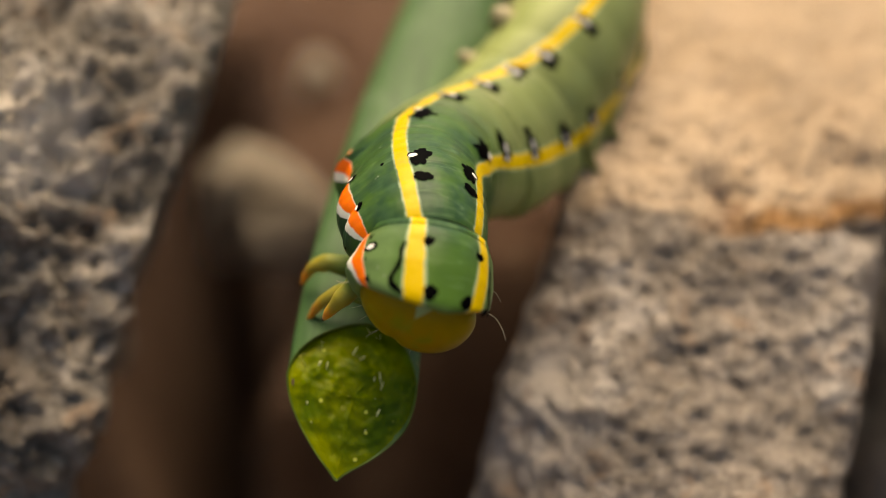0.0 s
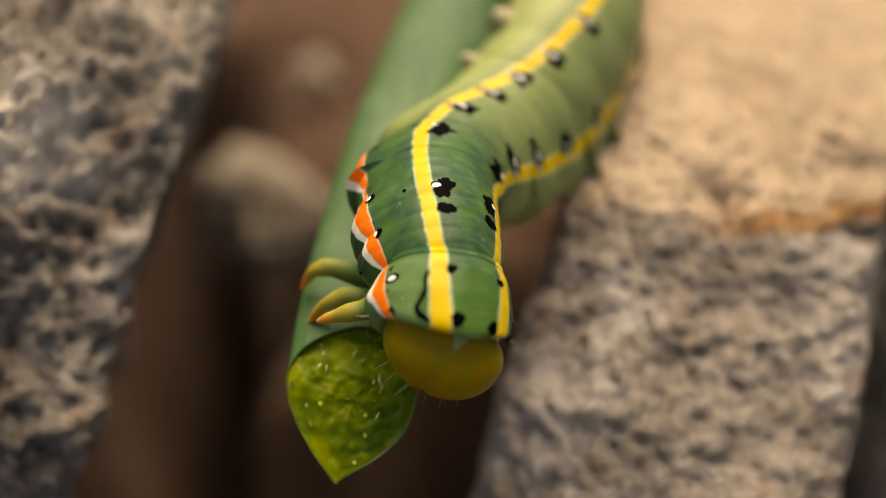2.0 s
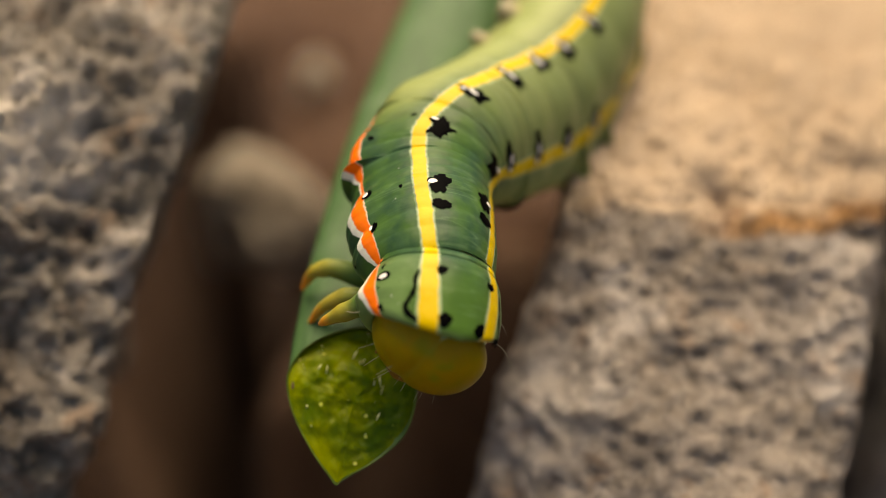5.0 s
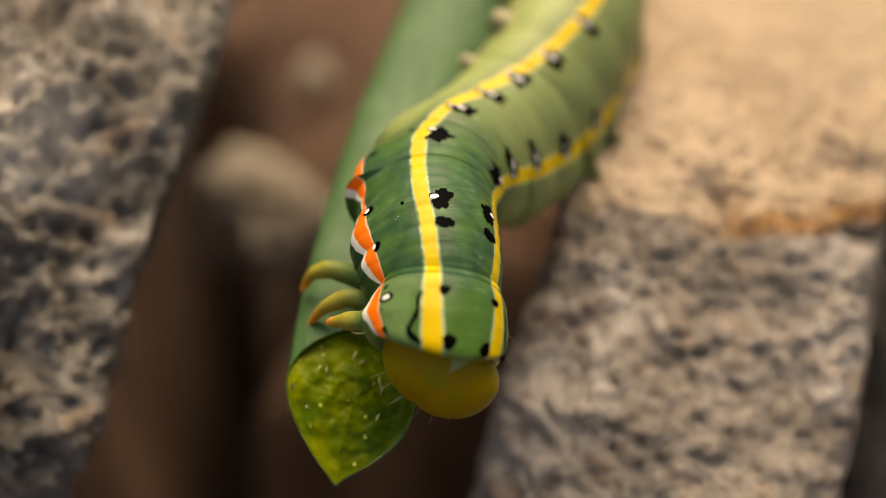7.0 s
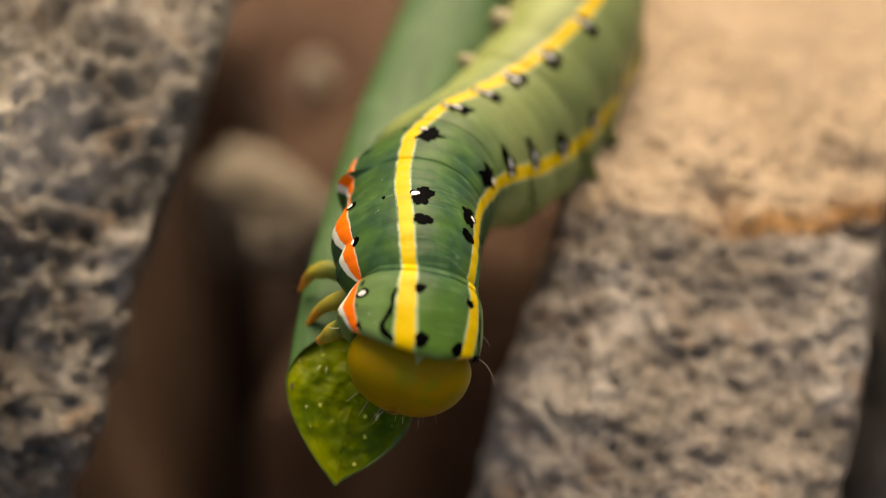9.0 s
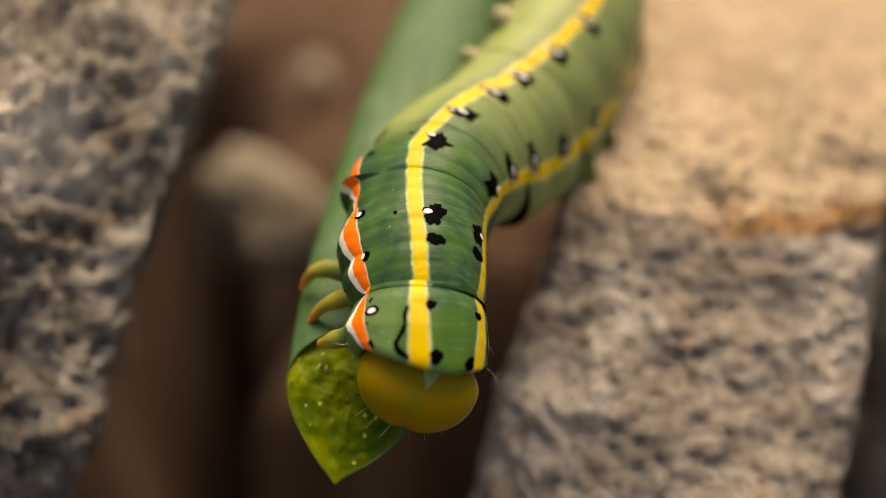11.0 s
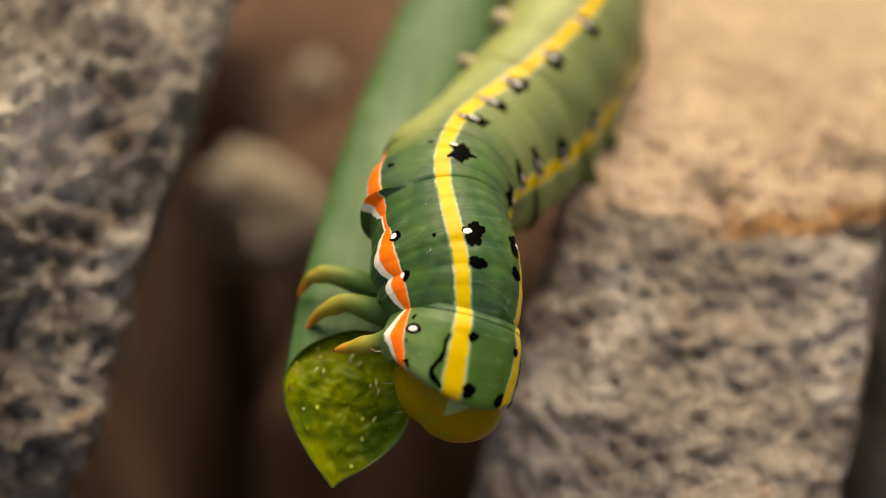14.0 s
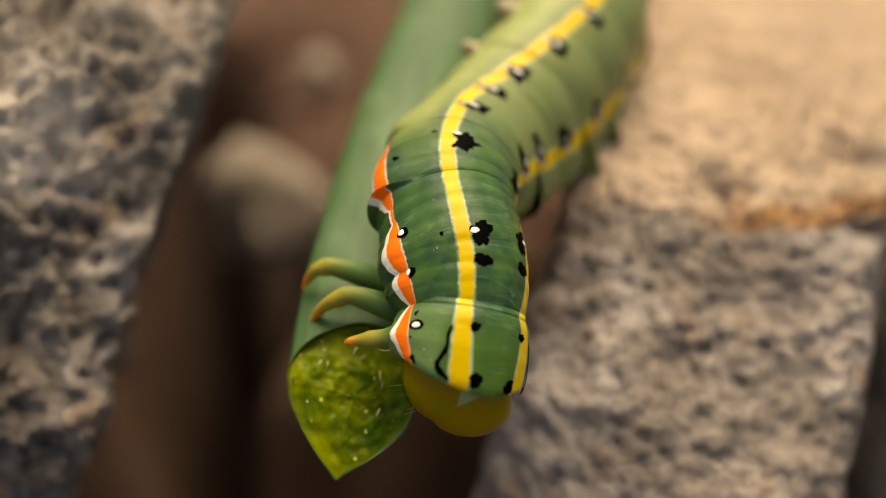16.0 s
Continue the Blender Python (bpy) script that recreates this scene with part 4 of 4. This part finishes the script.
    # abdomen
    for k, (s, deg) in enumerate(((-8.36, 31), (-10.2, 31.3), (-12.25, 31), (-14.5, 33), (-16.7, 33), (-18.9, 33), (-21.2, 33), (-23.5, 33))):
        for side in (-1, 1):
            mark("black_spot", s, side * deg, 0.31 if k else 0.36, 0.42, seed=31 + k, ragged=0.42, lift=0.034)
            if k:
                mark("white_dot", s - 0.03, side * (deg + 1.5), 0.11, 0.19, PALE, lift=0.05, seed=51 + k, ragged=0.25)
                mark("white_dot", s + 0.05, side * (deg + 9.5), 0.10, 0.10, PALE, lift=0.04, seed=61 + k, ragged=0.3)
            else:
                mark("white_dot", s - 0.22, side * (deg + 7), 0.07, 0.14, WHITE, lift=0.046, seed=50, ragged=0.15)
    # prolegs that hold the stem
    for s, thick in ((-18.4, 0.60), (-16.0, 0.36)):
        for lo, hi, ob, mid in segments:
            if lo <= s <= hi:
                way = Vector((math.sin(radians(-108)), math.cos(radians(-108)), 0))
                r = radius(s, radians(-108))
                points = [way * (r - 0.5) + Vector((0, 0, s - mid)), way * (r + 0.1) + Vector((0, -0.05, s - mid + 0.1)), way * (r + 0.38) + Vector((0, -0.25, s - mid + 0.15))]
                part("proleg", tube("proleg", points, (thick, thick * 0.85, thick * 0.6), PROLEG, 12, 5), ob, "stubby pale cream proleg")
    # bristles on the collar
    for points in ([(2.1, 0.75, 0.45), (2.5, 0.6, 0.5), (2.85, 0.45, 0.75), (3.1, 0.3, 1.05)], [(2.15, 0.5, -0.5), (2.5, 0.4, -0.45), (2.8, 0.25, -0.25)], [(-2.15, -0.7, 0.1), (-2.4, -0.8, 0.2), (-2.6, -0.95, 0.15)]):
        part("bristle", tube("bristle", points, [0.011] * (len(points) - 1) + [0.004], BRISTLE, 6, 5), collar)
    return root


def build_head(root):
    rows, cols, verts = 40, 64, []
    for i in range(rows):
        th = math.pi * i / (rows - 1)
        for j in range(cols):
            ph = math.tau * j / cols
            d = Vector((math.sin(th) * math.cos(ph), math.sin(th) * math.sin(ph), math.cos(th)))
            # two broad lobes with a shallow groove between, flatter below
            k = 1 - 0.045 * math.exp(-(d.x / 0.10) ** 2) * (0.5 + 0.5 * d.z)
            x = 2.05 * math.copysign(abs(d.x) ** 0.9, d.x)
            y = 1.78 * math.copysign(abs(d.y) ** 0.95, d.y)
            z = 1.66 * d.z if d.z > 0 else 1.2 * d.z
            narrow = 1 - 0.10 * smoothstep(-d.y, 0.2, 1.0)
            verts.append(Vector((x * k * narrow, y * k, z * k)) / 1000)
    head = part("head", mesh_of("head", verts, grid_faces(rows, cols, True), HEAD_SHELL), root, "glossy amber-olive head with a faint middle seam")

    def on_head(x, y):
        zz = 1 - (abs(x) / 1.96) ** 2.1 - (abs(y) / 1.75) ** 2.05
        return Vector((x, y, 1.64 * math.sqrt(max(zz, 0.0))))

    for side in (-1, 1):
        for x, y, r in ((1.62, -0.35, 0.05), (1.55, -0.62, 0.05), (1.4, -0.8, 0.045), (1.2, -0.72, 0.04)):
            p = on_head(side * x, y)
            dots = [p + Vector((0, 0, 0.03))] + [p + Vector((r * math.cos(math.tau * i / 10), r * math.sin(math.tau * i / 10), -0.03)) for i in range(10)]
            part("ocellus", mesh_of("ocellus", [q / 1000 for q in dots], [(0, 1 + i, 1 + (i + 1) % 10) for i in range(10)], BLACK), head, "tiny black simple eye")
        # mandible: a short curved dark wedge
        part("mandible", tube("mandible", [(side * 0.55, -1.2, 0.75), (side * 0.5, -1.5, 0.95), (side * 0.12, -1.6, 1.15)], (0.32, 0.27, 0.08), CLAW, 10, 6), head, "dark brown biting mandible")
        part("antenna", tube("antenna", [(side * 0.85, -1.25, 0.85), (side * 0.92, -1.5, 1.0), (side * 0.92, -1.62, 1.15)], (0.13, 0.09, 0.04), MOUTH, 8, 4), head, "short stubby amber antenna")
    part("labrum", tube("labrum", [(-0.5, -1.25, 1.1), (0, -1.25, 1.22), (0.5, -1.25, 1.1)], (0.2, 0.3, 0.2), MOUTH, 10, 6), head, "small amber upper lip")
    rng = random.Random(5)
    for x, y in ((-1.3, -0.2), (-0.9, -0.6), (-0.35, -0.4), (0.3, -0.55), (0.75, -0.3), (1.25, -0.35), (-0.5, 0.2), (0.95, -0.75), (-1.5, -0.7), (0.1, -0.9)):
        p = on_head(x, y)
        way = Vector((x * 0.35 + rng.uniform(-0.15, 0.15), -0.35 + rng.uniform(-0.2, 0.1), 0.6)).normalized()
        long_ = rng.uniform(0.3, 0.7)
        part("bristle", tube("bristle", [p - way * 0.05, p + way * long_ * 0.5, p + way * long_ + Vector((0, -0.06, 0))], (0.008, 0.006, 0.003), BRISTLE, 5, 4), head)
    neck = []
    for i in range(10):
        for j in range(48):
            a = math.tau * j / 48
            k = 1 - 0.10 * (i / 9) ** 2
            neck.append(Vector((1.6 * k * math.sin(a), 1.38 * k * math.cos(a) - 0.1, -1.2 + 1.1 * i / 9)) / 1000)
    part("neck", mesh_of("neck", neck, grid_faces(10, 48, True), MEMBRANE), head, "pale green neck skin")
    return head


def build_leg(root, points, label):
    base = Vector(points[0])
    local = [Vector(p) - base for p in points]
    local = [q for a, b in zip(local, local[1:]) for q in (a, (a + b) / 2 + Vector((0, 0, 0.06)))] + [local[-1]]
    leg = part("leg", tube("leg", local, (0.50, 0.44, 0.33, 0.32, 0.22, 0.17, 0.05), LEG_SKIN, 14, 6), root, label, mm(*base))
    tip = local[-1]
    part("claw", tube("claw", [tip + Vector((0.04, -0.02, 0.05)), tip + Vector((-0.06, 0.0, -0.06)), tip + Vector((-0.02, 0.02, -0.18))], (0.065, 0.05, 0.012), CLAW, 8, 4), leg, "dark hooked claw")
    return leg, base


caterpillar = build_caterpillar()
caterpillar_head = build_head(caterpillar)
LEGS = [build_leg(caterpillar, pts, "short translucent amber true leg") for pts in (
    [(-1.9, 1.6, 29.3), (-3.82, 1.85, 29.9), (-4.54, 2.05, 29.55), (-5.07, 2.28, 28.51)],
    [(-1.3, 0.1, 29.3), (-3.1, 0.42, 29.85), (-4.03, 0.57, 29.3), (-4.75, 0.84, 28.09)])]
FRONT_LEG = build_leg(caterpillar, [(0, 0, 0), (0.85, 0.02, 0.22), (1.75, 0, 0.2), (2.55, 0, -0.05)], "short translucent amber true leg")[0]
FRONT_LEG_ROWS = [
    (0, mm(-2.38, -0.74, 31.97, -48.7, 49.9, -172.1)),
    (0.5, mm(-2.16, -1.07, 31.38, -51.3, 39.7, 168.0)),
    (1, mm(-2.37, -0.92, 31.12, -54.3, 41.4, 161.1)),
    (1.5, mm(-1.94, -1.02, 31.54, -44.5, 33.0, -178.2)),
    (2, mm(-1.76, -1.44, 31.22, -42.1, 20.1, 177.5)),
    (2.5, mm(-1.69, -1.43, 31.14, -40.4, 13.9, -176.2)),
    (3, mm(-1.53, -1.16, 31.03, -38.8, 7.0, -166.9)),
    (3.5, mm(-1.78, -1.53, 31.48, -38.8, 12.6, -166.9)),
    (4, mm(-1.82, -1.12, 30.54, -42.2, 17.7, 172.5)),
    (4.2, mm(-1.88, -1.22, 30.88, -43.3, 22.6, 173.4)),
    (6.3, mm(-2.22, -0.97, 31.34, -54.3, 43.5, 165.9)),
    (6.5, mm(-2.15, -1.43, 31.33, -54.1, 39.6, 156.4)),
    (7, mm(-1.86, -1.63, 30.75, -45.2, 25.2, 153.2)),
    (7.5, mm(-1.81, -1.53, 30.56, -44.8, 24.9, 149.2)),
    (8, mm(-1.80, -1.49, 30.78, -46.0, 27.6, 164.5)),
    (8.5, mm(-2.12, -1.49, 30.88, -50.6, 37.5, 166.2)),
    (9, mm(-2.65, -1.42, 30.70, -60.8, 47.3, 156.3)),
    (9.2, mm(-1.99, -1.19, 30.48, -45.1, 30.8, 177.1)),
    (11.3, mm(-2.50, -1.58, 30.15, -53.5, 37.4, 149.6)),
    (11.5, mm(-2.48, -1.52, 30.23, -53.8, 38.3, 152.8)),
    (12, mm(-2.36, -1.72, 30.29, -51.7, 35.6, 152.6)),
    (12.5, mm(-2.40, -1.35, 31.01, -54.8, 43.9, 165.4)),
    (13, mm(-1.89, -1.90, 30.46, -48.6, 32.4, 161.7)),
    (13.5, mm(-1.36, -1.59, 29.78, -41.8, 16.1, 172.8)),
    (14, mm(-1.30, -1.72, 30.02, -43.7, 22.4, 168.8)),
    (14.5, mm(-1.21, -1.28, 30.17, -42.6, 25.4, -178.6)),
    (15, mm(-0.83, -1.21, 29.78, -39.1, 6.6, -168.3)),
    (15.5, mm(-1.01, -1.37, 30.10, -43.3, 25.0, 177.0)),
    (16, mm(-1.19, -1.55, 29.66, -43.5, 21.1, 164.4)),
]


# ---------------------------------------------------------------- what moves
SWAY = [(0, 0.000, -0.000), (0.5, 0.000, -0.006), (1, -0.016, -0.047), (1.5, 0.011, -0.044), (2, -0.000, -0.047), (2.5, 0.018, -0.075), (3, 0.027, -0.042), (3.5, -0.000, -0.080), (4, 0.027, -0.064), (4.2, 0.030, -0.059), (6.3, 0.054, -0.011), (6.5, 0.056, -0.007), (7, 0.037, -0.045), (7.5, -0.000, -0.064), (8, 0.009, -0.054), (8.5, 0.012, -0.026), (9, 0.028, -0.045), (9.2, 0.029, -0.038), (11.3, 0.041, 0.037), (11.5, 0.042, 0.045), (12, 0.070, 0.017), (12.5, 0.042, 0.017), (13, -0.042, -0.068), (13.5, -0.077, -0.096), (14, -0.091, -0.110), (14.5, -0.082, -0.089), (15, -0.064, -0.089), (15.5, -0.134, -0.117), (16, -0.096, -0.100)]


def motions():
    right, rise = Vector((1, 0, 0)), Vector((0, 0.643, 0.766))
    arm = Vector(STEM_LINE[0]) - STEM_ROOT
    rows = []
    for t, dx, dy in SWAY:
        shift = right * dx + rise * dy
        turn = arm.cross(shift) / arm.length_squared
        spin = Matrix.Rotation(turn.length, 4, turn) if turn.length > 1e-9 else Matrix()
        rows.append((t, Matrix.Translation(STEM_ROOT / 1000) @ spin))
    walk(plant_stem, rows)
    for leg, base in LEGS:  # these two grip the stem
        rest = PROTHORAX[-1][1].translation
        walk(leg, [(t, Matrix.Translation((base + right * dx + rise * dy) / 1000 + 0.06 * (row[1].translation - rest))) for (t, dx, dy), row in zip(SWAY, PROTHORAX)])
    walk(FRONT_LEG, FRONT_LEG_ROWS)  # goes with the collar
    for ob, s in MOVING:
        walk(ob, [(t, body_pose(s, k)) for k, t in enumerate(TIMES)])
    walk(caterpillar_head, HEAD)


motions()
